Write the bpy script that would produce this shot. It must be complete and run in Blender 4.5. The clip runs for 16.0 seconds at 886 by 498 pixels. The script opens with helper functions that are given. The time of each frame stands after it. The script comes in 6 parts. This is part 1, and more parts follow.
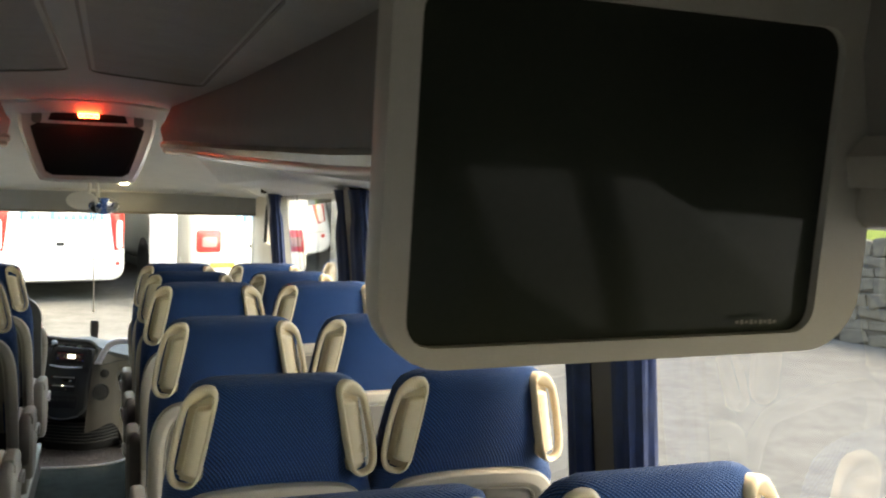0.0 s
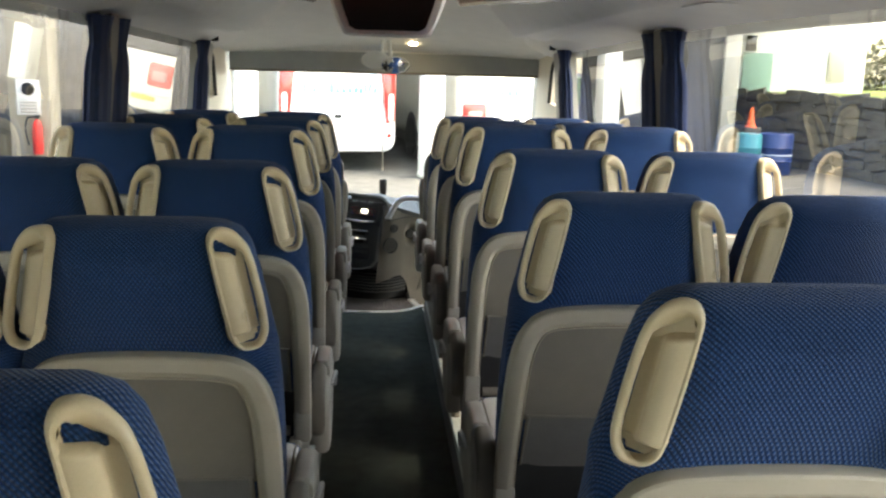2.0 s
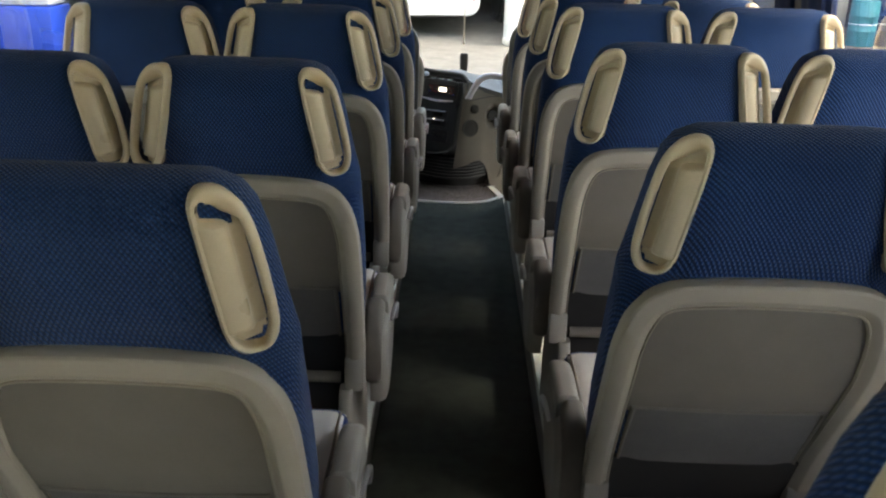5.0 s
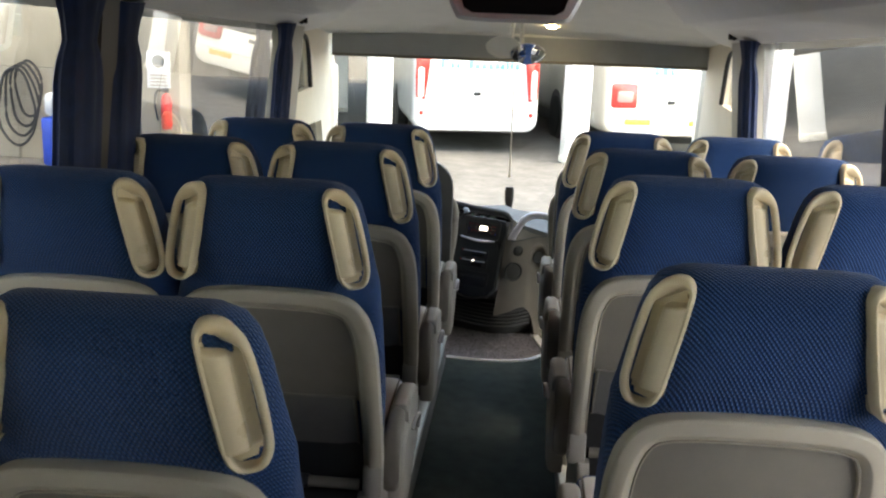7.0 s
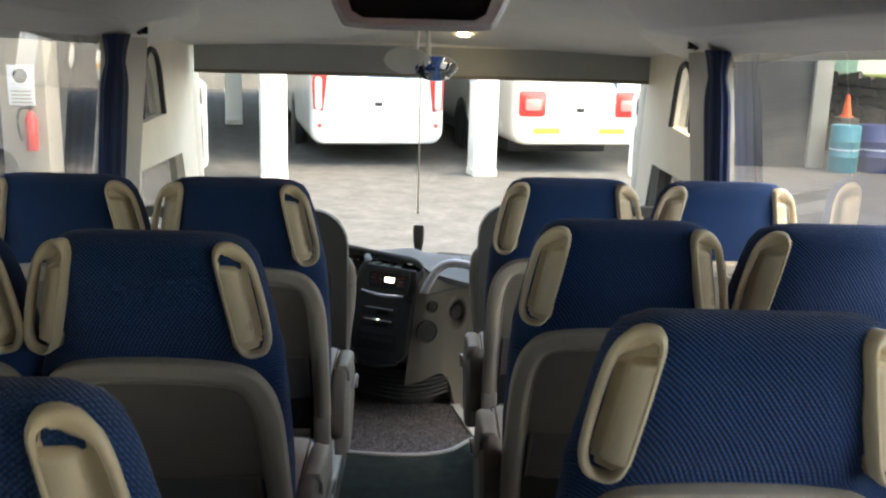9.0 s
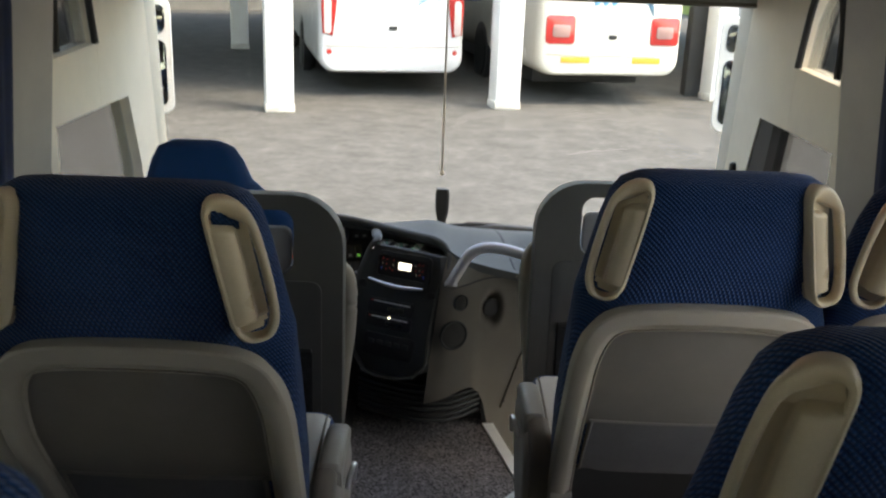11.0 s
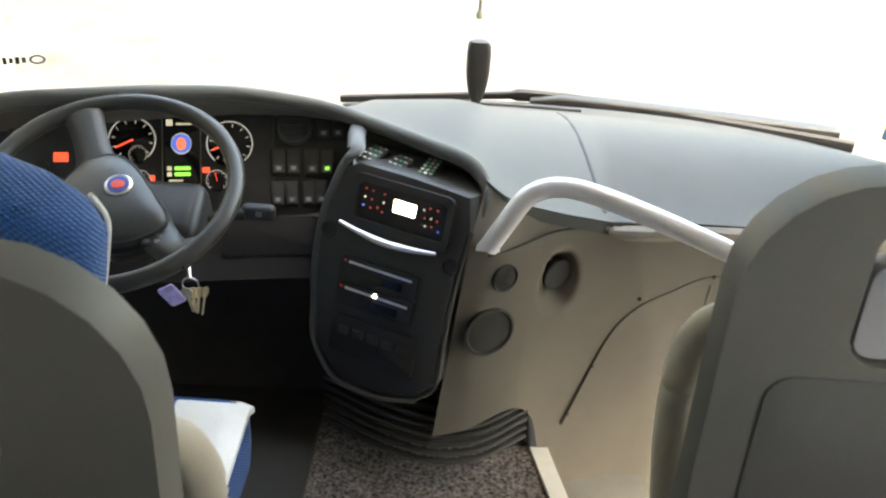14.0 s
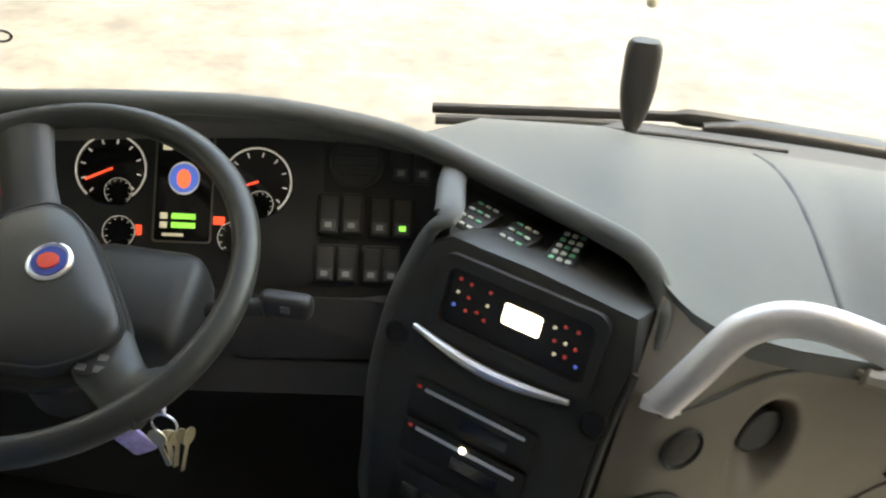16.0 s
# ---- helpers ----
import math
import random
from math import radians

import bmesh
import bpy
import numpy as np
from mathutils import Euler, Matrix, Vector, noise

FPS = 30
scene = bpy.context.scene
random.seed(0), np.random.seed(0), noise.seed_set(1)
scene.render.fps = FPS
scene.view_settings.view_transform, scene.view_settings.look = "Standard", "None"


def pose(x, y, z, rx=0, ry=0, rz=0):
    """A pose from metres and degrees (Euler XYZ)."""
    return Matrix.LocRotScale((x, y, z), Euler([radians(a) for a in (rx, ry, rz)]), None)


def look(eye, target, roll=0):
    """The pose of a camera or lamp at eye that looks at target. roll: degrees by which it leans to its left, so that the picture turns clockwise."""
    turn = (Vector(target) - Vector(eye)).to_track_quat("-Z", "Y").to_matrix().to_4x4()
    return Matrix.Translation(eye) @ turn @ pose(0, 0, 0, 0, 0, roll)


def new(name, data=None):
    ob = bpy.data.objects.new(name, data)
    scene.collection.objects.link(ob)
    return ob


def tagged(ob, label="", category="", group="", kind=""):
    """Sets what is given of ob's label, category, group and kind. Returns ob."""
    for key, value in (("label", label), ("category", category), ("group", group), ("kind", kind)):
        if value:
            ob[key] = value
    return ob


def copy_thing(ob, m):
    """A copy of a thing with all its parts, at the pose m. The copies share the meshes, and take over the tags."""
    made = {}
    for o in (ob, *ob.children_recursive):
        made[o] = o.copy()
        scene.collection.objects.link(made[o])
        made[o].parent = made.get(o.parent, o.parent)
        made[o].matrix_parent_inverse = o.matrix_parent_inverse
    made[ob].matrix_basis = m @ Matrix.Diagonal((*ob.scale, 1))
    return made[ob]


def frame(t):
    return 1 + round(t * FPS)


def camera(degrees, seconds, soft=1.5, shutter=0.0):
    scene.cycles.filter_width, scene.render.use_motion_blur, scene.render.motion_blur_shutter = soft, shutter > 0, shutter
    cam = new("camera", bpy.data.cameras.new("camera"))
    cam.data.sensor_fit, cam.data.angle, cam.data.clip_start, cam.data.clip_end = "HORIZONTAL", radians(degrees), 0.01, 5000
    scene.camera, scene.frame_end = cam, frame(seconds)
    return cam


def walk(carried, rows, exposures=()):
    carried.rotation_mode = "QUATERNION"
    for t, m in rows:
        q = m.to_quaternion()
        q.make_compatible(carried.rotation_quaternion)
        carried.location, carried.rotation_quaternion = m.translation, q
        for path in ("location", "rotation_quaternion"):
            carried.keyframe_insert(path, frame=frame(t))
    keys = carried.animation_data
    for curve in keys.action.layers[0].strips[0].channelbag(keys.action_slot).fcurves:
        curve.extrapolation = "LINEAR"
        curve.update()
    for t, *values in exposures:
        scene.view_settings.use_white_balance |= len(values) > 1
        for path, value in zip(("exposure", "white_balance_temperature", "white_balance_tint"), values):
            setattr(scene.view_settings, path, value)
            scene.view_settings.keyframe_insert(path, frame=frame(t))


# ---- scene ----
cam = camera(51.0, 16.0, soft=2.2, shutter=0.3)

PATH = [
    (0, (0.121, 0.45, 1.708), (0.793, 2.329, 1.583), 1.7),
    (0.5, (0.071, 0.472, 1.688), (0.695, 2.368, 1.56), 2.0),
    (1, (0.044, 0.495, 1.635), (0.542, 2.424, 1.461), 1.5),
    (1.5, (-0.018, 0.515, 1.581), (0.312, 2.465, 1.278), 1.5),
    (2, (-0.061, 0.549, 1.56), (0.088, 2.505, 1.17), 1.5),
    (2.5, (-0.06, 0.553, 1.548), (-0.006, 2.507, 1.122), 1.6),
    (3, (-0.061, 0.57, 1.572), (-0.039, 2.511, 1.093), 1.6),
    (3.2, (-0.064, 0.585, 1.568), (-0.047, 2.515, 1.044), 1.8),
    (5.3, (-0.031, 1.159, 1.586), (-0.056, 3.041, 0.91), 1.8),
    (5.5, (-0.033, 1.221, 1.607), (-0.059, 3.103, 0.929), 2.0),
    (6, (-0.008, 1.37, 1.639), (-0.073, 3.258, 0.983), 1.9),
    (6.5, (0.035, 1.545, 1.676), (-0.108, 3.461, 1.12), 1.9),
    (7, (0.056, 1.743, 1.662), (-0.096, 3.683, 1.2), 2.2),
    (7.5, (0.056, 1.973, 1.655), (0.004, 3.921, 1.205), 2.0),
    (8, (0.068, 2.224, 1.653), (0.105, 4.173, 1.205), 1.9),
    (8.5, (0.06, 2.487, 1.678), (0.115, 4.436, 1.233), 2.1),
    (8.7, (0.046, 2.592, 1.678), (0.099, 4.542, 1.234), 1.8),
    (10.8, (-0.037, 3.778, 1.626), (-0.011, 5.702, 1.078), 1.6),
    (11, (-0.028, 3.878, 1.613), (-0.006, 5.787, 1.016), 2.1),
    (11.5, (0.012, 4.137, 1.629), (0.032, 5.993, 0.882), 2.2),
    (12, (0.002, 4.413, 1.59), (0.021, 6.22, 0.733), 3.1),
    (12.5, (0.014, 4.71, 1.558), (0.025, 6.487, 0.641), 2.7),
    (13, (0.031, 5.01, 1.564), (0.036, 6.755, 0.586), 3.1),
    (13.5, (-0.012, 5.267, 1.475), (-0.022, 7.0, 0.476), 3.5),
    (14, (-0.028, 5.511, 1.421), (-0.048, 7.22, 0.384), 3.5),
    (14.5, (-0.039, 5.725, 1.376), (-0.078, 7.43, 0.331), 3.6),
    (15, (-0.049, 5.937, 1.315), (-0.13, 7.624, 0.244), 3.8),
    (15.5, (-0.087, 6.111, 1.256), (-0.192, 7.791, 0.175), 3.9),
    (16, (-0.123, 6.243, 1.197), (-0.323, 7.907, 0.106), 4.2),
]
EXPOSURES = [(0, 4.3, 9000, 6), (1.5, 4.4, 8700, 6), (3, 4.15, 8100, 8), (5.5, 4.2, 8400, 9), (6.5, 4.3, 8300, 9), (7.5, 4.1, 8200, 9), (8.5, 4.05, 8100, 9), (11, 3.35, 8100, 9), (12, 4.45, 7800, 9), (12.5, 5.05, 8000, 9), (13, 5.25, 8000, 9), (14, 5.05, 9300, 7), (15, 4.7, 9700, 6), (16, 4.75, 9800, 6)]
walk(cam, [(t, look(eye, target, roll)) for t, eye, target, roll in PATH], EXPOSURES)

# ---------------------------------------------------------------- light
world = bpy.data.worlds.new("sky")
scene.world = world
world.use_nodes = True
wn = world.node_tree.nodes
wl = world.node_tree.links
sky = wn.new("ShaderNodeTexSky")
sky.sky_type = 'NISHITA'
sky.sun_disc = False
SUN_EL, SUN_AZ = radians(60), radians(112)
sky.sun_elevation = SUN_EL
sky.sun_rotation = SUN_AZ
sky.air_density, sky.dust_density = 1.0, 2.0
wn["Background"].inputs[1].default_value = 0.155
wl.new(sky.outputs[0], wn["Background"].inputs[0])
sun_data = bpy.data.lights.new("sun", 'SUN')
sun_data.energy, sun_data.angle, sun_data.color = 0.35, radians(20.0), (1.0, 0.97, 0.92)
sun = new("sun", sun_data)
sun.matrix_world = look((0, 0, 20), (-20 * math.sin(SUN_AZ) * math.cos(SUN_EL), -20 * math.cos(SUN_AZ) * math.cos(SUN_EL), 20 - 20 * math.sin(SUN_EL)))

# ---------------------------------------------------------------- materials
def mat(name, col, rough=0.5, metal=0.0, var=0.15, scale=8.0, bump=0.0, bscale=200.0, coat=0.0, speck=0.0, spscale=300.0):
    m = bpy.data.materials.new(name)
    m.use_nodes = True
    nt = m.node_tree
    b = nt.nodes["Principled BSDF"]
    b.inputs["Roughness"].default_value = rough
    b.inputs["Metallic"].default_value = metal
    b.inputs["Coat Weight"].default_value = coat
    tc = nt.nodes.new("ShaderNodeTexCoord")
    n1 = nt.nodes.new("ShaderNodeTexNoise")
    n1.inputs["Scale"].default_value = scale
    n1.inputs["Detail"].default_value = 7
    n1.inputs["Roughness"].default_value = 0.62
    nt.links.new(tc.outputs["Object"], n1.inputs["Vector"])
    n2 = nt.nodes.new("ShaderNodeTexNoise")
    n2.inputs["Scale"].default_value = spscale if speck else bscale
    n2.inputs["Detail"].default_value = 3
    nt.links.new(tc.outputs["Object"], n2.inputs["Vector"])
    r1 = nt.nodes.new("ShaderNodeMapRange")
    r1.inputs["From Min"].default_value, r1.inputs["From Max"].default_value = 0.3, 0.7
    r1.inputs["To Min"].default_value, r1.inputs["To Max"].default_value = 1 - var, 1 + var
    nt.links.new(n1.outputs["Fac"], r1.inputs["Value"])
    r2 = nt.nodes.new("ShaderNodeMapRange")
    r2.inputs["From Min"].default_value, r2.inputs["From Max"].default_value = 0.3, 0.7
    a = speck or var * 0.4
    r2.inputs["To Min"].default_value, r2.inputs["To Max"].default_value = 1 - a, 1 + a
    nt.links.new(n2.outputs["Fac"], r2.inputs["Value"])
    mu = nt.nodes.new("ShaderNodeMath")
    mu.operation = 'MULTIPLY'
    nt.links.new(r1.outputs[0], mu.inputs[0])
    nt.links.new(r2.outputs[0], mu.inputs[1])
    v = nt.nodes.new("ShaderNodeVectorMath")
    v.operation = 'SCALE'
    v.inputs[0].default_value = col
    nt.links.new(mu.outputs[0], v.inputs["Scale"])
    nt.links.new(v.outputs[0], b.inputs["Base Color"])
    rr = nt.nodes.new("ShaderNodeMapRange")
    rr.inputs["To Min"].default_value, rr.inputs["To Max"].default_value = max(0.02, rough - 0.08), min(1, rough + 0.08)
    nt.links.new(n1.outputs["Fac"], rr.inputs["Value"])
    nt.links.new(rr.outputs[0], b.inputs["Roughness"])
    if bump:
        bp = nt.nodes.new("ShaderNodeBump")
        bp.inputs["Strength"].default_value = bump
        bp.inputs["Distance"].default_value = 0.002
        nb = nt.nodes.new("ShaderNodeTexNoise")
        nb.inputs["Scale"].default_value = bscale
        nb.inputs["Detail"].default_value = 4
        nt.links.new(tc.outputs["Object"], nb.inputs["Vector"])
        nt.links.new(nb.outputs["Fac"], bp.inputs["Height"])
        nt.links.new(bp.outputs[0], b.inputs["Normal"])
    return m


def fabric(name, dark, light, pitch=0.0065):
    """Knobbly woven cloth: small raised lozenges in diagonal rows."""
    m = bpy.data.materials.new(name)
    m.use_nodes = True
    nt = m.node_tree
    b = nt.nodes["Principled BSDF"]
    b.inputs["Roughness"].default_value = 0.9
    b.inputs["Sheen Weight"].default_value = 0.15
    b.inputs["Specular IOR Level"].default_value = 0.2
    tc = nt.nodes.new("ShaderNodeTexCoord")
    sp = nt.nodes.new("ShaderNodeSeparateXYZ")
    nt.links.new(tc.outputs["Object"], sp.inputs[0])
    over = nt.nodes.new("ShaderNodeMath")
    nt.links.new(sp.outputs[1], over.inputs[0])
    nt.links.new(sp.outputs[2], over.inputs[1])
    cb = nt.nodes.new("ShaderNodeCombineXYZ")
    nt.links.new(sp.outputs[0], cb.inputs[0])
    nt.links.new(over.outputs[0], cb.inputs[2])
    waves = []
    for ang, k in ((0.75, 1.0), (-0.75, 1.0)):
        mp = nt.nodes.new("ShaderNodeMapping")
        mp.inputs["Rotation"].default_value = (0, ang, 0)
        nt.links.new(cb.outputs[0], mp.inputs["Vector"])
        w = nt.nodes.new("ShaderNodeTexWave")
        w.bands_direction = 'X'
        w.inputs["Scale"].default_value = 0.314 / pitch * k
        w.inputs["Distortion"].default_value = 0.6
        w.inputs["Detail"].default_value = 1.0
        w.inputs["Detail Scale"].default_value = 3.0
        nt.links.new(mp.outputs[0], w.inputs["Vector"])
        waves.append(w)
    soften = nt.nodes.new("ShaderNodeMapRange")
    soften.inputs["To Min"].default_value = 0.35
    nt.links.new(waves[1].outputs["Fac"], soften.inputs["Value"])
    mu = nt.nodes.new("ShaderNodeMath")
    mu.operation = 'MULTIPLY'
    nt.links.new(waves[0].outputs["Fac"], mu.inputs[0])
    nt.links.new(soften.outputs[0], mu.inputs[1])
    n1 = nt.nodes.new("ShaderNodeTexNoise")
    n1.inputs["Scale"].default_value = 6.0
    n1.inputs["Detail"].default_value = 5
    nt.links.new(tc.outputs["Object"], n1.inputs["Vector"])
    ad = nt.nodes.new("ShaderNodeMath")
    ad.operation = 'MULTIPLY_ADD'
    ad.inputs[1].default_value = 0.35
    nt.links.new(n1.outputs["Fac"], ad.inputs[0])
    nt.links.new(mu.outputs[0], ad.inputs[2])
    mx = nt.nodes.new("ShaderNodeMix")
    mx.data_type = 'RGBA'
    mx.inputs[6].default_value = (*dark, 1)
    mx.inputs[7].default_value = (*light, 1)
    nt.links.new(ad.outputs[0], mx.inputs[0])
    nt.links.new(mx.outputs[2], b.inputs["Base Color"])
    bp = nt.nodes.new("ShaderNodeBump")
    bp.inputs["Strength"].default_value = 0.9
    bp.inputs["Distance"].default_value = 0.003
    nt.links.new(mu.outputs[0], bp.inputs["Height"])
    nt.links.new(bp.outputs[0], b.inputs["Normal"])
    return m


def glow(name, col, strength):
    m = bpy.data.materials.new(name)
    m.use_nodes = True
    b = m.node_tree.nodes["Principled BSDF"]
    b.inputs["Base Color"].default_value = (*col, 1)
    b.inputs["Emission Color"].default_value = (*col, 1)
    b.inputs["Emission Strength"].default_value = strength
    return m


def pane_mat(name, tint, gloss=0.9):
    """A thin sheet of window glass."""
    m = bpy.data.materials.new(name)
    m.use_nodes = True
    nt = m.node_tree
    nt.nodes.remove(nt.nodes["Principled BSDF"])
    out = nt.nodes["Material Output"]
    tr = nt.nodes.new("ShaderNodeBsdfTransparent")
    tr.inputs[0].default_value = (*tint, 1)
    gl = nt.nodes.new("ShaderNodeBsdfGlossy")
    gl.inputs["Roughness"].default_value = 0.01
    gl.inputs["Color"].default_value = (gloss, gloss, gloss, 1)
    lw = nt.nodes.new("ShaderNodeLayerWeight")
    lw.inputs[0].default_value = 0.5
    pw = nt.nodes.new("ShaderNodeMath")
    pw.operation = 'POWER'
    pw.inputs[1].default_value = 3.0
    nt.links.new(lw.outputs["Facing"], pw.inputs[0])
    fr = nt.nodes.new("ShaderNodeMapRange")
    fr.inputs["To Min"].default_value, fr.inputs["To Max"].default_value = 0.045, 0.85
    nt.links.new(pw.outputs[0], fr.inputs["Value"])
    mx = nt.nodes.new("ShaderNodeMixShader")
    nt.links.new(fr.outputs[0], mx.inputs[0])
    nt.links.new(tr.outputs[0], mx.inputs[1])
    nt.links.new(gl.outputs[0], mx.inputs[2])
    nt.links.new(mx.outputs[0], out.inputs[0])
    return m


BLUE = fabric("blue_cloth", (0.0018, 0.0115, 0.042), (0.0065, 0.058, 0.195), 0.0055)
BLUE_SIDE = fabric("blue_cloth_plain", (0.006, 0.032, 0.11), (0.011, 0.068, 0.25), 0.003)
BLUE_BRIGHT = fabric("bright_blue_cloth", (0.0045, 0.04, 0.145), (0.006, 0.09, 0.30), 0.0052)
BEIGE = mat("beige_plastic", (0.58, 0.475, 0.33), 0.30, var=0.06, bump=0.05, bscale=400)
SHELL = mat("grey_shell_plastic", (0.39, 0.345, 0.28), 0.48, var=0.06, bump=0.1, bscale=500)
SHELL_DARK = mat("dark_grey_panel", (0.185, 0.165, 0.138), 0.6, var=0.1, bump=0.15, bscale=500)
POCKET = mat("ribbed_pocket_cloth", (0.15, 0.14, 0.13), 0.85, var=0.12, bump=0.3, bscale=300)
ARM = mat("armrest_plastic", (0.33, 0.31, 0.27), 0.45, var=0.08, bump=0.08, bscale=400)
CREAM = mat("cream_leatherette", (0.66, 0.64, 0.60), 0.45, var=0.06, bump=0.15, bscale=250)
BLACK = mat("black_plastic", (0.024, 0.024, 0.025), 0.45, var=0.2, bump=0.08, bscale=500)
BLACK_GLOSS = mat("black_screen", (0.006, 0.006, 0.007), 0.08, var=0.1)
# base colour raised and greened to stand for the cabin mirrored in the screen
SATIN_SCREEN = mat("satin_black_screen", (0.026, 0.031, 0.024), 0.09, var=0.1)
SATIN_SCREEN.node_tree.nodes["Principled BSDF"].inputs["Specular IOR Level"].default_value = 0.14
RUBBER = mat("black_rubber", (0.015, 0.015, 0.016), 0.6, var=0.2)
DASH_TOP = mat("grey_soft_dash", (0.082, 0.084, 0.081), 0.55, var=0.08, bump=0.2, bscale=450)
# the dash pad's plastic again, darkened for the shade on the left rim
DASH_SHADED = mat("shaded_dash_plastic", (0.072, 0.074, 0.074), 0.5, var=0.08, bump=0.2, bscale=450)
DASH_DARK = mat("dark_dash_plastic", (0.040, 0.041, 0.041), 0.5, var=0.15, bump=0.2, bscale=450)
TAUPE = mat("taupe_dash_plastic", (0.140, 0.124, 0.104), 0.45, var=0.08, bump=0.15, bscale=400)
SILVER = mat("silver_metal", (0.72, 0.71, 0.72), 0.3, 0.85, var=0.05)
RAIL = mat("silver_painted_rail", (0.62, 0.60, 0.62), 0.32, 0.35, var=0.05)
CARPET = mat("dark_green_carpet", (0.042, 0.052, 0.045), 0.95, var=0.25, scale=14, bump=0.8, bscale=700, speck=0.5, spscale=500)
MAT_CARPET = mat("speckled_brown_mat", (0.165, 0.146, 0.146), 0.95, var=0.25, scale=25, bump=0.9, bscale=400, speck=0.95, spscale=130)
PODIUM = mat("grey_vinyl", (0.12, 0.12, 0.115), 0.6, var=0.15, bump=0.1)
CEIL = mat("grey_ceiling_cloth", (0.45, 0.44, 0.41), 0.9, var=0.05, bump=0.25, bscale=600)
# off-white trim with the warm light on the cab pillars put into its colour
CAB_TRIM = mat("warm_lit_cab_trim", (0.80, 0.73, 0.60), 0.45, var=0.04, bump=0.08, bscale=400)
PILLAR_BROWN = mat("dark_brown_pillar", (0.062, 0.052, 0.044), 0.55, var=0.12, bump=0.1, bscale=400)
EDGING = mat("pale_edging", (0.66, 0.70, 0.66), 0.35, var=0.08)
CEIL_LIGHT = mat("offwhite_trim_plastic", (0.69, 0.67, 0.62), 0.5, var=0.05, bump=0.1, bscale=400)
LID = mat("rack_lid_cloth", (0.224, 0.212, 0.195), 0.8, var=0.06, bump=0.25, bscale=500)
RACK = mat("rack_trim_plastic", (0.42, 0.39, 0.34), 0.24, var=0.05)
WALLTRIM = mat("wall_panel_grey", (0.25, 0.25, 0.25), 0.6, var=0.08)
CURTAIN = mat("navy_curtain_cloth", (0.006, 0.017, 0.060), 0.85, var=0.3, scale=30, bump=0.2, bscale=500)
WINDOW = pane_mat("side_window_glass", (0.42, 0.43, 0.425))
SCREEN_GLASS = pane_mat("windscreen_glass", (0.68, 0.70, 0.68), 0.4)
MIRROR = mat("mirror_glass", (0.85, 0.86, 0.88), 0.02, 1.0, var=0.01)
WHITE_PAINT = mat("white_paint", (0.78, 0.77, 0.74), 0.45, var=0.08, scale=3, bump=0.1, bscale=60)
ASPHALT = mat("pale_worn_asphalt", (0.088, 0.085, 0.077), 0.92, var=0.32, scale=2.6, bump=0.6, bscale=60, speck=0.14, spscale=11)
PART_GREY = mat("partition_plastic", (0.095, 0.093, 0.084), 0.45, var=0.08, bump=0.1, bscale=400)
PART_PANEL = mat("partition_panel_plastic", (0.066, 0.065, 0.061), 0.6, var=0.1, bump=0.2, bscale=500)
MON_GREY = mat("monitor_grey_plastic", (0.40, 0.38, 0.335), 0.45, var=0.05, bump=0.08, bscale=400)
CONCRETE = mat("grey_concrete", (0.28, 0.275, 0.26), 0.85, var=0.16, scale=1.2, bump=0.3, bscale=40)

for m_, k_ in ((DASH_TOP, 0.22), (DASH_SHADED, 0.3), (DASH_DARK, 0.3), (BLACK, 0.3), (TAUPE, 0.35), (CARPET, 0.12)):
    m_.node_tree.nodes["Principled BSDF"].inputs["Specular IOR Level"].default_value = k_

# ---------------------------------------------------------------- mesh helpers
def part(name, bm, material, parent=None, label="", smooth=True, sharp=40):
    me = bpy.data.meshes.new(name)
    bmesh.ops.recalc_face_normals(bm, faces=bm.faces)
    if smooth:
        lim = radians(sharp)
        for f in bm.faces:
            f.smooth = True
        for e in bm.edges:
            if len(e.link_faces) == 2 and e.calc_face_angle(0) > lim:
                e.smooth = False
    bm.to_mesh(me)
    bm.free()
    me.materials.append(material)
    ob = new(name, me)
    if parent is not None:
        ob.parent = parent
    if label:
        tagged(ob, label)
    return ob


def thing(name, label, category, group="", kind=""):
    return tagged(new(name), label, category, group, kind)


def box(sx, sy, sz, at=(0, 0, 0), bev=0.0, seg=2, turn=None, bm=None):
    bm = bm or bmesh.new()
    m = Matrix.Translation(at) @ (turn or Matrix()) @ Matrix.Diagonal((sx, sy, sz, 1))
    r = bmesh.ops.create_cube(bm, size=1, matrix=m)
    if bev:
        es = list({e for v in r["verts"] for e in v.link_edges})
        bmesh.ops.bevel(bm, geom=es, offset=bev, segments=seg, affect='EDGES', profile=0.5)
    return bm


def span(x0, x1, y0, y1, z0, z1, bev=0.0, seg=2, bm=None):
    return box(abs(x1 - x0), abs(y1 - y0), abs(z1 - z0), ((x0 + x1) / 2, (y0 + y1) / 2, (z0 + z1) / 2), bev, seg, None, bm)


def loft(rings, closed=True, caps=True, bm=None):
    """Skins rings of equally many points."""
    bm = bm or bmesh.new()
    vs = [[bm.verts.new(p) for p in ring] for ring in rings]
    n = len(rings[0])
    for a, b in zip(vs, vs[1:]):
        for i in range(n if closed else n - 1):
            j = (i + 1) % n
            bm.faces.new((a[i], a[j], b[j], b[i]))
    if caps and closed:
        bm.faces.new(vs[0])
        bm.faces.new(vs[-1])
    return bm


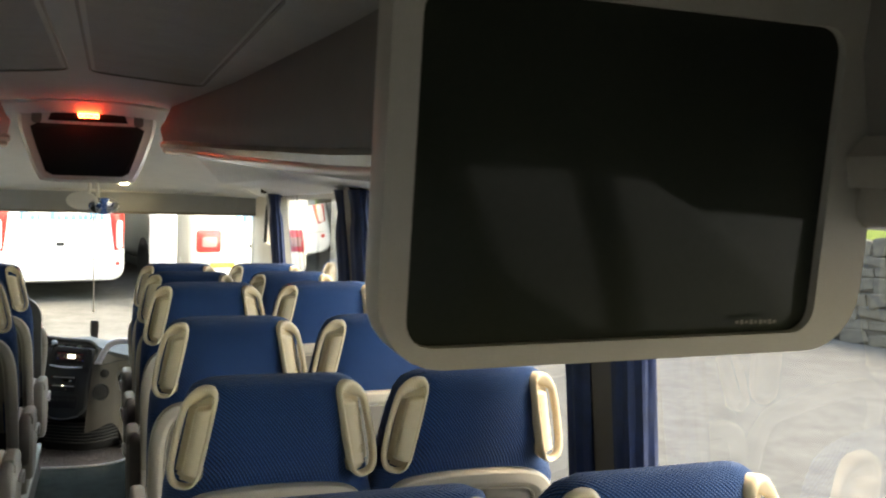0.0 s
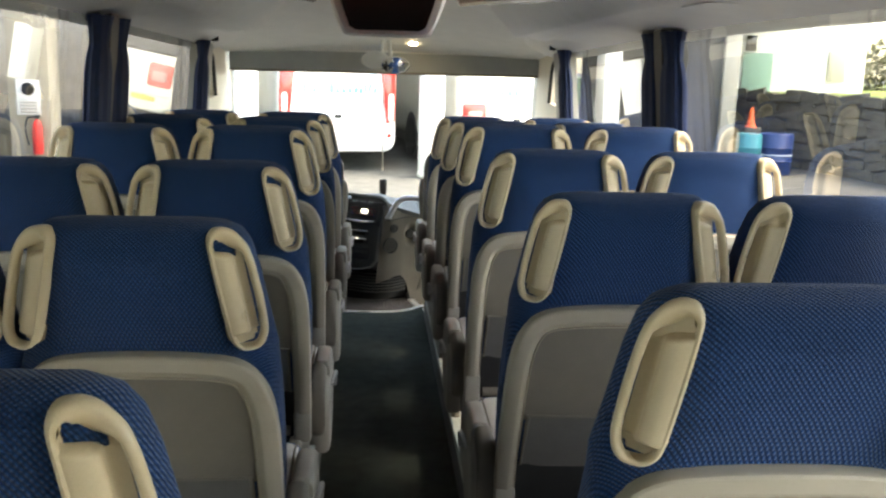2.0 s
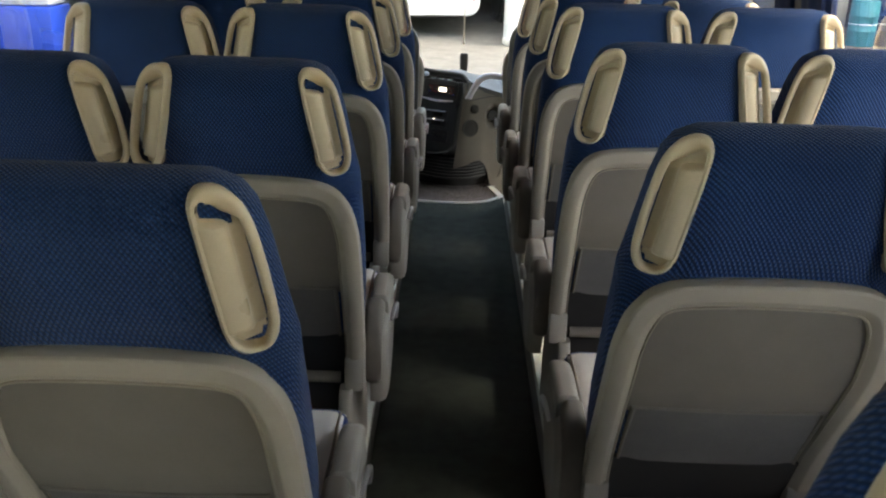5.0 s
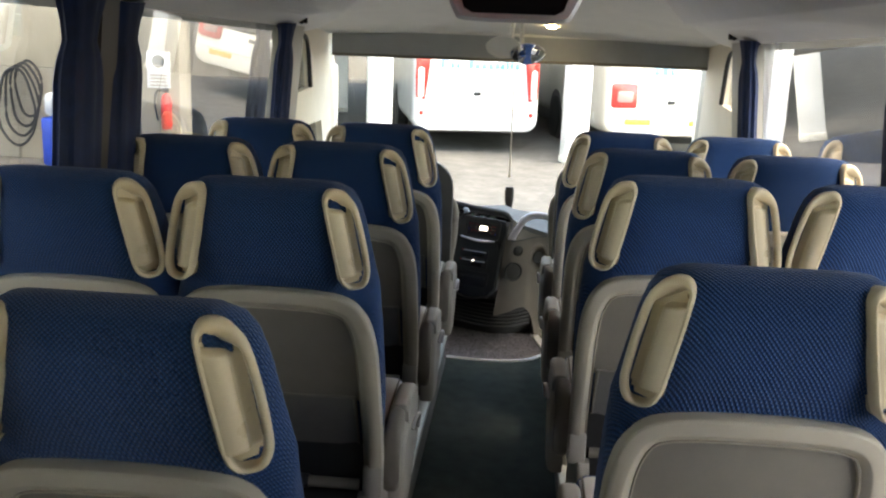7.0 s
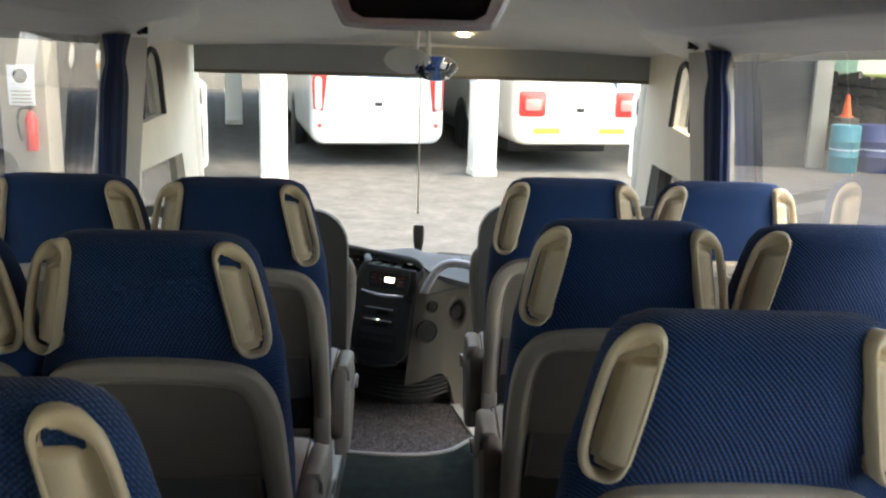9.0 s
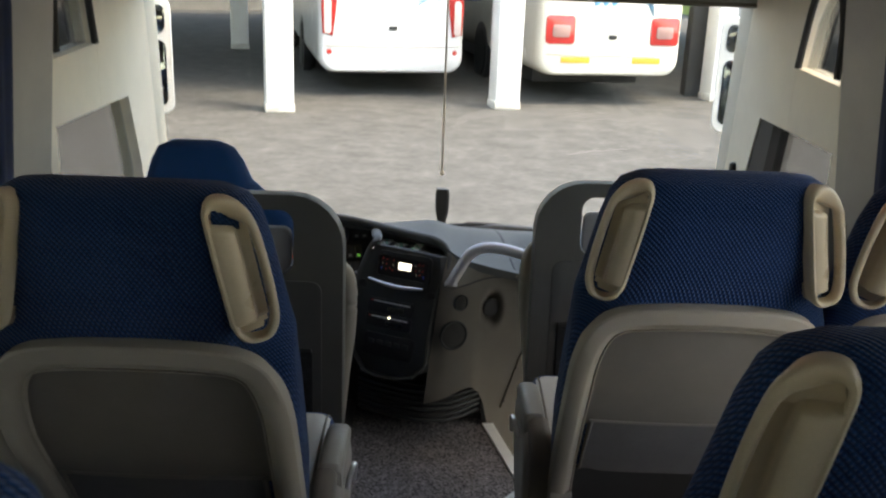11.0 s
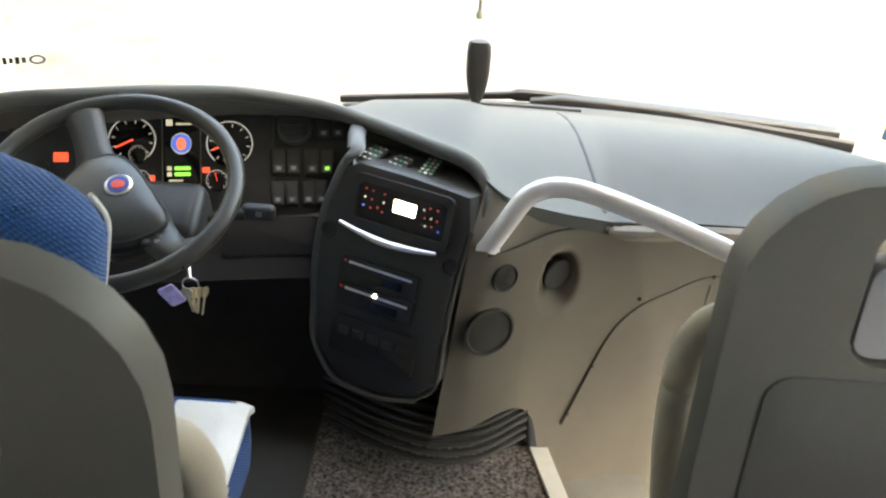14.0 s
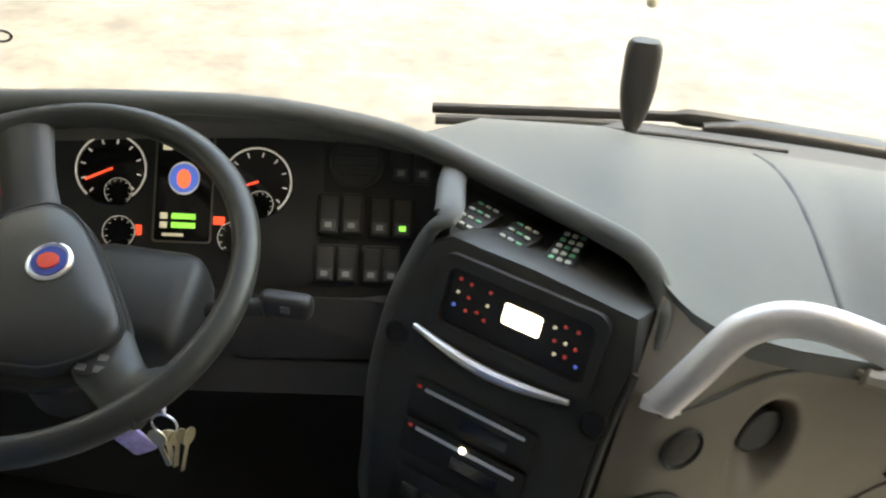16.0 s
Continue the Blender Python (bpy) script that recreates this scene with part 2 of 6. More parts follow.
def rrect(w, h, r, n=4):
    """Outline of a rounded rectangle about the origin."""
    out = []
    for cx, cy, a0 in ((w / 2 - r, h / 2 - r, 0), (-w / 2 + r, h / 2 - r, 90), (-w / 2 + r, -h / 2 + r, 180), (w / 2 - r, -h / 2 + r, 270)):
        for i in range(n + 1):
            a = radians(a0 + 90 * i / n)
            out.append((cx + r * math.cos(a), cy + r * math.sin(a)))
    return out


def plate(outline, m, depth, bev=0.0, bm=None):
    """A plate from a flat outline, its front at depth along the local z of m, with a chamfered front edge."""
    cx = sum(p[0] for p in outline) / len(outline)
    cy = sum(p[1] for p in outline) / len(outline)
    w = max(abs(p[0] - cx) for p in outline)
    h = max(abs(p[1] - cy) for p in outline)
    def ring(k, z):
        return [m @ Vector((cx + (x - cx) * (1 - k / w), cy + (y - cy) * (1 - k / h), z)) for x, y in outline]
    rings = [ring(0, 0), ring(0, depth - bev)]
    if bev:
        rings += [ring(bev * 0.3, depth - bev * 0.3), ring(bev, depth)]
    return loft(rings, bm=bm)


def frame_ring(outer, inner, m, depth, lip=0.0, bm=None):
    """A flat frame with a hole."""
    bm = bm or bmesh.new()
    rings = [[m @ Vector((x, y, 0)) for x, y in outer], [m @ Vector((x, y, depth - lip)) for x, y in outer]]
    if lip:
        rings.append([m @ Vector((x * 0.98 + ix * 0.02, y * 0.98 + iy * 0.02, depth)) for (x, y), (ix, iy) in zip(outer, inner)])
    rings += [[m @ Vector((x, y, depth)) for x, y in inner], [m @ Vector((x, y, 0)) for x, y in inner]]
    vs = [[bm.verts.new(p) for p in r] for r in rings]
    vs.append(vs[0])
    n = len(outer)
    for a, b in zip(vs, vs[1:]):
        for i in range(n):
            j = (i + 1) % n
            bm.faces.new((a[i], a[j], b[j], b[i]))
    return bm


def smooth_path(points, steps=6):
    """Catmull-Rom through the points."""
    p = [Vector(q) for q in points]
    p = [2 * p[0] - p[1]] + p + [2 * p[-1] - p[-2]]
    out = []
    for a, b, c, d in zip(p, p[1:], p[2:], p[3:]):
        for i in range(steps):
            t = i / steps
            out.append(0.5 * (2 * b + (c - a) * t + (2 * a - 5 * b + 4 * c - d) * t * t + (3 * b - a - 3 * c + d) * t ** 3))
    out.append(p[-2])
    return out


def tube(points, r, n=10, closed=False, flat=1.0, up=(0, 0, 1), bm=None):
    """A round bar along points; flat squeezes it along its second axis."""
    pts = [Vector(p) for p in points]
    rings = []
    k = len(pts)
    radii = r if isinstance(r, (list, tuple)) else [r] * k
    for i, p in enumerate(pts):
        a = pts[(i - 1) % k] if closed or i else p
        b = pts[(i + 1) % k] if closed or i < k - 1 else p
        d = (b - a).normalized()
        s = d.cross(Vector(up))
        if s.length < 1e-3:
            s = d.cross(Vector((1, 0, 0)))
        s.normalize()
        t = s.cross(d)
        rings.append([p + radii[i] * (math.cos(2 * math.pi * j / n) * s + flat * math.sin(2 * math.pi * j / n) * t) for j in range(n)])
    if closed:
        rings.append(rings[0])
        bm2 = loft(rings, caps=False, bm=bm)
        bmesh.ops.remove_doubles(bm2, verts=bm2.verts, dist=1e-6)
        return bm2
    return loft(rings, bm=bm)


def lathe(profile, m, n=24, bm=None):
    """Turns (radius, height) pairs about the local z of m."""
    return loft([[m @ Vector((r * math.cos(2 * math.pi * i / n), r * math.sin(2 * math.pi * i / n), z)) for i in range(n)] for r, z in profile], bm=bm)


def sheet(f, nu, nv, thick=None, bm=None):
    """A surface f(u, v), u and v from 0 to 1, thickened by a shift."""
    bm = bm or bmesh.new()
    top = [[bm.verts.new(f(i / nu, j / nv)) for j in range(nv + 1)] for i in range(nu + 1)]
    for i in range(nu):
        for j in range(nv):
            bm.faces.new((top[i][j], top[i + 1][j], top[i + 1][j + 1], top[i][j + 1]))
    if thick:
        geo = bmesh.ops.extrude_face_region(bm, geom=bm.faces[:])
        bmesh.ops.translate(bm, vec=thick, verts=[g for g in geo["geom"] if isinstance(g, bmesh.types.BMVert)])
    return bm


def basis(o, u, v):
    """A pose with x along u, y along v (made square), z out of both."""
    u = Vector(u).normalized()
    v = Vector(v)
    v = (v - u * v.dot(u)).normalized()
    w = u.cross(v)
    return Matrix(((u.x, v.x, w.x, o[0]), (u.y, v.y, w.y, o[1]), (u.z, v.z, w.z, o[2]), (0, 0, 0, 1)))


def curve_table(table, t):
    """Like lerp_table, on a smooth curve through the rows."""
    if t <= table[0][0]:
        return table[0][1:]
    for i, (a, b) in enumerate(zip(table, table[1:])):
        if t <= b[0]:
            h = b[0] - a[0]
            k = (t - a[0]) / h
            p, q = table[max(0, i - 1)], table[min(len(table) - 1, i + 2)]
            out = []
            for j in range(1, len(a)):
                ma = (b[j] - p[j]) / (b[0] - p[0]) * h
                mb = (q[j] - a[j]) / (q[0] - a[0]) * h
                out.append((2 * k ** 3 - 3 * k * k + 1) * a[j] + (k ** 3 - 2 * k * k + k) * ma + (3 * k * k - 2 * k ** 3) * b[j] + (k ** 3 - k * k) * mb)
            return tuple(out)
    return table[-1][1:]


def lerp_table(table, t):
    if t <= table[0][0]:
        return table[0][1:]
    for a, b in zip(table, table[1:]):
        if t <= b[0]:
            k = (t - a[0]) / (b[0] - a[0])
            return tuple(p + (q - p) * k for p, q in zip(a[1:], b[1:]))
    return table[-1][1:]

# ---------------------------------------------------------------- coach shell
Y_BACK, HALF = -1.7, 1.19
GROUND_Z = -0.70

def structure(name, bm, material, label, category, smooth=True):
    return tagged(part(name, bm, material, None, "", smooth), label, category, "", "structure")

structure("floor", loft([[Vector((x, y, z)) for x, y in [(-0.262, Y_BACK), (0.262, Y_BACK), (0.262, 6.46), (0.22, 6.41), (0.17, 6.35), (0.10, 6.31), (0.0, 6.29), (-0.13, 6.292), (-0.262, 6.31)]] for z in (-0.24, 0.0)]), CARPET, "dark green carpet runner along the coach aisle", "floor")
nosing = smooth_path([(-0.262, 6.31, 0.0), (-0.13, 6.292, 0.0), (0, 6.29, 0.0), (0.10, 6.31, 0.0), (0.17, 6.35, 0.0), (0.22, 6.41, 0.0), (0.262, 6.46, 0.0)], 4)
structure("trim_step", tube(nosing, 0.010, 8), WHITE_PAINT, "pale metal nosing at the front end of the aisle", "trim")
def deck(pts, z0, z1):
    return loft([[Vector((x, y, z)) for x, y in pts] for z in (z0, z1)])
structure("floor_front", deck([(-1.19, 6.25), (0.42, 6.25), (0.191, 7.192), (0.191, 7.95), (-1.19, 7.95)], -0.24, -0.15), MAT_CARPET, "speckled brown mat on the lowered front floor", "floor")
structure("floor_driver", span(-1.12, -0.32, 6.72, 7.72, -0.15, -0.11, 0.01), RUBBER, "black rubber footwell floor under the pedals", "floor")
structure("floor_stairwell", span(0.10, 1.19, 6.30, 7.95, -0.52, -0.46), PODIUM, "dark vinyl floor of the door stairwell", "floor")
structure("floor_step", deck([(0.385, 6.42), (0.62, 6.42), (0.50, 7.3), (0.20, 7.3)], -0.34, -0.31), PODIUM, "dark vinyl upper door step", "floor")
structure("trim_stair_edge", deck([(0.387, 6.40), (0.427, 6.40), (0.234, 7.196), (0.191, 7.194)], -0.20, -0.142), WHITE_PAINT, "white strip along the edge of the stairwell", "trim")
structure("wall_stair_riser", span(0.285, 1.19, 6.24, 6.30, -0.5, 0.18), PODIUM, "grey vinyl riser behind the stairwell", "wall")
for s, y1, nm in ((-1, 6.15, "left"), (1, 6.30, "right")):
    structure("podium_" + nm, span(s * 0.263, s * HALF, Y_BACK, y1, -0.06, 0.18, 0.008), PODIUM, "grey vinyl podium under the seats", "floor")
    structure("trim_podium_" + nm, span(s * 0.253, s * 0.300, Y_BACK, y1 + 0.04, 0.150, 0.187, 0.005), EDGING, "pale metal edging along the podium", "trim")

def cant_drop(y):
    return 0.0 if y < 3.5 else -0.085 * ((y - 3.5) / 3.25) ** 1.2

# side walls: dado, sill, window pillars, cantrail
SILL = 0.86
PILLARS = ((-1.7, -1.5), (-0.05, 0.10), (2.03, 2.13), (4.10, 4.20), (6.16, 6.47))
for s, nm in ((-1, "left"), (1, "right")):
    y_end = 6.47
    structure("wall_" + nm, span(s * 1.13, s * HALF, Y_BACK, y_end, 0.1, SILL, 0.012), WALLTRIM, "grey lower wall panel below the coach windows", "wall")
    structure("trim_sill_" + nm, span(s * 1.10, s * 1.16, Y_BACK, y_end, SILL, SILL + 0.03, 0.012), BLACK, "dark window sill ledge", "trim")
    # cantrail panel sweeps down a little towards the front
    def cant(u, v, s=s):
        y = Y_BACK + (6.75 - Y_BACK) * u
        drop = cant_drop(y)
        w = max(0.0, min(1.0, (y - 5.35) / 0.55))
        w = w * w * (3 - 2 * w)
        prof = ((0.80 - 0.10 * w, 1.745 + 0.23 * w), (0.95 - 0.06 * w, 1.735 + 0.075 * w), (1.06 - 0.02 * w, 1.715 + 0.01 * w), (1.135, 1.70), (1.15, 1.69), (1.19, 1.69), (1.19, 1.76))
        x, z = lerp_table([(i / 6, *p) for i, p in enumerate(prof)], v)
        return Vector((s * x, y, z + drop))
    structure("wall_cantrail_" + nm, sheet(cant, 24, 12, (0, 0, 0.025)), CEIL_LIGHT, "off-white moulded panel above the side windows", "wall")
    for i, (a, b) in enumerate(PILLARS):
        structure("pillar_%s_%d" % (nm, i + 1), loft([[Vector((s * x, y, z)) for x, y in ((x0, a), (x0, b), (x0 + 0.078, b), (x0 + 0.078, a))] for x0, z in (((1.135, SILL), (1.05, 1.70)) if i == 4 else ((1.10, SILL), (1.015, 1.73)))]), ARM if i == 4 else PILLAR_BROWN, "window pillar clad in plastic between coach windows", "pillar")
    for i, ((_, a), (b, _)) in enumerate(zip(PILLARS, PILLARS[1:])):
        w = structure("window_%s_%d" % (nm, i + 1), sheet(lambda u, v, s=s, a=a, b=b: Vector((s * (1.172 - 0.086 * v), a + (b - a) * u, SILL + (1.71 - SILL) * v)), 1, 1), WINDOW, "large tinted coach side window", "window")
        w.visible_shadow = False
structure("wall_back", span(-1.19, 1.19, Y_BACK - 0.06, Y_BACK, -0.1, 2.3), WALLTRIM, "plain grey rear wall of the coach", "wall")

# ceiling
def ceil_f(u, v):
    y = Y_BACK + (5.72 - Y_BACK) * u
    x = -0.80 + 1.6 * v
    return Vector((x, y, 2.13 - 0.10 * (x / 0.8) ** 2))
structure("ceiling", sheet(ceil_f, 30, 16, (0, 0, 0.03)), CEIL, "grey cloth-covered coach ceiling", "ceiling")
structure("roof", span(-1.22, 1.22, Y_BACK - 0.08, 7.4, 2.16, 2.22), WHITE_PAINT, "white coach roof skin", "roof")
def dome_f(u, v):
    x = -1.12 + 2.24 * v
    k = abs(x) / 1.12
    y = 5.70 + (7.46 - 5.70) * u - 0.10 * k * k * u
    z0, z1 = 2.12 - 0.32 * k ** 2.2, 1.64 - 0.03 * k
    zz = z0 + (z1 - z0) * (u ** 0.75)
    return Vector((x, y, zz))
structure("ceiling_front", sheet(dome_f, 16, 20, (0, 0, 0.03)), CEIL_LIGHT, "off-white moulded ceiling dome above the windscreen", "ceiling")
structure("wall_front_header", span(-1.2, 1.2, 7.42, 7.5, 1.63, 2.2), CEIL_LIGHT, "off-white header above the windscreen", "wall")

CEIL_MESH = mat("perforated_ceiling_panel", (0.307, 0.295, 0.271), 0.8, var=0.08, bump=0.8, bscale=900, speck=0.25, spscale=500)
# roof panels in the ceiling
for yc in (3.35, 1.0):
    for sx in (-1, 1):
        o, inn = rrect(0.43, 2.0, 0.09, 5), rrect(0.412, 1.982, 0.081, 5)
        h = thing("ceiling_panel", "slightly sunken perforated ceiling panel with a thin dark rim", "ceiling panel", "ceiling panels")
        m = Matrix.Translation((sx * 0.25, yc, 2.121)) @ pose(0, 0, 0, 180, sx * 4.5, 0)
        part("rim", frame_ring(o, inn, m, 0.012, 0.003), SHELL_DARK, h)
        part("panel", plate([(x * 0.98, y * 0.985) for x, y in inn], m, 0.007), CEIL_MESH, h, "perforated grey panel")

# ---------------------------------------------------------------- luggage racks
RACK_LINE = [(-1.7, 0.62, 1.70), (1.0, 0.62, 1.70), (2.5, 0.58, 1.74), (4.0, 0.50, 1.80), (5.0, 0.41, 1.85), (5.55, 0.36, 1.87)]

def rack_profile(y):
    xi, zl = lerp_table(RACK_LINE, y)
    return xi, zl

def luggage_rack(s):
    r = thing("luggage_rack", "grey overhead luggage rack with closed cloth lid and glossy lip", "luggage rack", "luggage racks")
    ys = [Y_BACK + 0.02 + (5.55 - Y_BACK - 0.02) * i / 40 for i in range(41)]
    def lid(u, v):
        y = ys[round(u * 40)]
        xi, zl = rack_profile(y)
        x, z = lerp_table([(0, xi + 0.06, 2.125), (0.3, xi + 0.02, 2.03), (0.65, xi - 0.005, zl + 0.12), (1, xi + 0.012, zl + 0.055)], v)
        return Vector((s * x, y, z))
    part("lid", sheet(lid, 40, 10, (s * 0.02, 0, 0)), LID, r, "taupe cloth lid")
    def strip(u, v):
        y = ys[round(u * 40)]
        xi, zl = rack_profile(y)
        x, z = lerp_table([(0, xi + 0.008, zl + 0.055), (0.5, xi - 0.006, zl + 0.04), (1, xi + 0.0, zl + 0.018)], v)
        return Vector((s * x, y, z))
    part("lip", sheet(strip, 40, 4, (s * 0.015, 0, 0)), RACK, r, "glossy pale lip")
    rail = [Vector((s * (rack_profile(y)[0] + 0.028), y, rack_profile(y)[1] + 0.008)) for y in ys]
    part("edge_rail", tube(rail, 0.02, 12), RACK, r)
    def under(u, v):
        y = ys[round(u * 40)]
        xi, zl = rack_profile(y)
        x, z = lerp_table([(0, xi + 0.035, zl - 0.008), (0.3, xi + 0.16, zl - 0.0), (0.6, 0.5 * (xi + 0.16) + 0.41, 1.745 + 0.6 * cant_drop(y)), (1, 0.84, 1.741 + cant_drop(y))], v)
        return Vector((s * x, y, z))
    part("underside", sheet(under, 40, 10, (0, 0, 0.02)), CEIL_LIGHT, r, "off-white moulded underside")
    xi, zl = rack_profile(5.55)
    cap = [(x, z) for x, z in rrect(0.30, 0.22, 0.10, 6)]
    m = basis((s * (xi + 0.19), 5.545, zl + 0.13), (1, 0, 0), (0, 0, 1)) @ pose(0, 0, 0, 180, 0, 0)
    part("end_cap", plate(cap, m, 0.02, 0.008), LID, r, "dark oval end cap")
    return r

luggage_rack(-1)
luggage_rack(1)

# reading lights and vents under the racks
def service_unit(s, y):
    u = thing("reading_light_unit", "small off-white reading light and air vent unit under the rack", "reading light", "reading lights")
    m = basis((s * 0.86, y, 1.737), (0, 1, 0), (s, 0, 0)) if s > 0 else basis((s * 0.86, y, 1.737), (0, -1, 0), (s, 0, 0))
    m = m @ pose(0, 0, 0, 180, 0, 0)
    part("housing", plate(rrect(0.26, 0.09, 0.03), m, 0.014, 0.005), CEIL_LIGHT, u)
    for k in (-0.07, 0.07):
        part("lens", lathe([(0.022, 0.012), (0.022, 0.02), (0.016, 0.024), (0.004, 0.025)], m @ Matrix.Translation((k, 0, 0)), 14), SHELL_DARK, u)
for row in range(6):
    service_unit(-1, 5.15 - 0.75 * row)
    service_unit(1, 5.40 - 0.75 * row)

# ---------------------------------------------------------------- coach seats
BACK = [  # height, half width, rear surface, thickness
    (0.58, 0.200, 0.268, 0.10), (0.64, 0.206, 0.244, 0.11), (0.70, 0.211, 0.214, 0.12), (0.80, 0.219, 0.154, 0.122), (0.90, 0.223, 0.096, 0.120), (1.00, 0.223, 0.058, 0.115),
    (1.05, 0.221, 0.045, 0.110), (1.09, 0.218, 0.035, 0.105), (1.12, 0.211, 0.0200, 0.118), (1.16, 0.204, 0.006, 0.124), (1.235, 0.190, -0.009, 0.121), (1.278, 0.179, -0.009, 0.103),
    (1.303, 0.166, -0.001, 0.073), (1.316, 0.142, 0.014, 0.046), (1.321, 0.106, 0.022, 0.022)]

def back_ring(z, hw, yr, th, n=7):
    """Rounded section of the backrest; the rear corners are cut back beside the grips."""
    r = min(0.042, th * 0.48)
    k = lerp_table([(1.05, 0), (1.09, 1), (1.25, 1), (1.29, 0.85), (1.318, 0)], z)[0]
    rx, ry = r + 0.078 * k, min(th * 0.74, r + 0.048 * k)
    rf = min(r, th - ry - 0.001)
    out = []
    for cx, cy, ax, ay, a0 in ((hw - rx, yr + ry, rx, ry, -90), (hw - rf, yr + th - rf, rf, rf, 0), (rf - hw, yr + th - rf, rf, rf, 90), (rx - hw, yr + ry, rx, ry, 180)):
        for i in range(n + 1):
            t = radians(a0 + 90 * i / n)
            out.append(Vector((cx + ax * math.cos(t), cy + ay * math.sin(t), z)))
    return out

def rear_y(z):
    return lerp_table([(b[0], b[2]) for b in BACK], z)[0]

def shell_outline(k=0.0):
    """Outline of the hard back shell in (x, z), from the lower corner over the top to the other; k insets it."""
    pts = [(0.214, 0.585), (0.217, 0.70), (0.220, 0.82), (0.221, 0.91), (0.217, 0.97), (0.206, 1.020), (0.184, 1.058), (0.148, 1.079), (0.10, 1.087), (0.05, 1.090), (0.0, 1.091)]
    sm = [(p.x, p.y) for p in smooth_path([(a, b, 0) for a, b in pts], 3)]
    out = []
    for i, (x, z) in enumerate(sm):
        a, b = sm[max(0, i - 1)], sm[min(len(sm) - 1, i + 1)]
        dx, dz = b[0] - a[0], b[1] - a[1]
        l = math.hypot(dx, dz)
        out.append((max(0.0, x - k * dz / l) if i < len(sm) - 1 else 0.0, z + k * dx / l))
    return out + [(-x, z) for x, z in reversed(out[:-1])]

def on_back(outline, off):
    return [Vector((x, rear_y(z) - off - 0.012 * max(0, 1 - (x / 0.22) ** 2), z)) for x, z in outline]

def inset_panel(z0, z1, inset, off, rows, rib=0.0, bulge=0.0, cols=10, ease=1.0):
    """A sheet following the shell between two heights, inset from its outline."""
    edge = sorted((z, x) for x, z in shell_outline(inset) if x >= 0)
    bm = bmesh.new()
    grid = []
    for k in range(rows + 1):
        z = z0 + (z1 - z0) * (1 - (1 - k / rows) ** ease)
        hw = lerp_table(edge, z)[0]
        o = off + rib * (k % 2) + bulge * math.sin(math.pi * min(1, 0.15 + 0.85 * k / rows))
        grid.append([bm.verts.new(on_back([(-hw + 2 * hw * j / cols, z)], o)[0]) for j in range(cols + 1)])
    for a, b in zip(grid, grid[1:]):
        for j in range(cols):
            bm.faces.new((a[j], a[j + 1], b[j + 1], b[j]))
    return bm

LOOP = [(-0.0290, -0.066), (-0.0305, 0.0), (-0.0305, 0.060), (-0.0285, 0.090), (-0.0165, 0.1015), (0.0010, 0.0985), (0.0150, 0.0850), (0.0262, 0.0600), (0.0302, 0.010), (0.0302, -0.045), (0.0265, -0.080), (0.0125, -0.1000), (-0.0100, -0.1005), (-0.0240, -0.088)]

def handle_loop(s, dx):
    """Plane of the grip loop at one upper corner of the backrest, local x pointing to +x."""
    top, bot = Vector((s * 0.1505, -0.0030, 1.314)), Vector((s * 0.1925, 0.0115, 1.098))
    v = (top - bot).normalized()
    u = Vector((0.90, s * 0.43, 0))
    u = (u - v * u.dot(v)).normalized()
    return basis((top + bot) / 2 + Vector((dx, 0, 0)), u, v)

SECTION_THIN = ((0.0010, -0.022), (0.0048, -0.008), (0.0052, -0.001), (0.0026, 0.0032), (-0.0006, 0.0030), (-0.0028, -0.001), (-0.0036, -0.010), (-0.0036, -0.022))
SECTION_BAR = ((0.0025, -0.013), (0.0062, -0.008), (0.0058, 0.002), (0.0018, 0.0080), (-0.0034, 0.0085), (-0.0066, 0.0045), (-0.0068, -0.006), (-0.0035, -0.012))
SECTION_WALL = ((0.0055, -0.030), (0.0072, -0.006), (0.0058, 0.001), (0.0010, 0.0036), (-0.0050, 0.0010), (-0.0150, -0.010), (-0.0230, -0.020), (-0.0190, -0.032))

PAN = smooth_path([(-0.0330, 0.0000, 0), (-0.0295, 0.0028, 0), (-0.0235, 0.0050, 0), (-0.0150, 0.0060, 0), (-0.0060, 0.0042, 0), (0.0020, -0.0015, 0), (0.0085, -0.0145, 0), (0.0235, -0.0195, 0)], 4)

def grip_band(s, m):
    """The loop: a thin rim on the inner side, a free bar standing off the outer side, a sloping wall at the top."""
    pts = smooth_path([(x, y, 0) for x, y in LOOP + LOOP[:1]], 4)[:-1]
    rings = []
    for i, p in enumerate(pts):
        d = pts[(i + 1) % len(pts)] - pts[i - 1]
        nx, ny = -d.y, d.x
        l = math.hypot(nx, ny)
        nx, ny = nx / l, ny / l
        if nx * p.x + ny * p.y < 0:
            nx, ny = -nx, -ny
        kb = max(0, min(1, (p.x + 0.002) / 0.024))
        kb = kb * kb * (3 - 2 * kb)
        kt = max(0, min(1, (p.y - 0.060) / 0.030)) * max(0, min(1, (p.x + 0.030) / 0.012))
        ring = []
        for a, b, c in zip(SECTION_THIN, SECTION_BAR, SECTION_WALL):
            o = (a[0] + (b[0] - a[0]) * kb) * (1 - kt) + c[0] * kt
            z = (a[1] + (b[1] - a[1]) * kb) * (1 - kt) + c[1] * kt
            ring.append(m @ Vector((s * (p.x + nx * o), p.y + ny * o, z)))
        rings.append(ring)
    return loft(rings + rings[:1], caps=False)

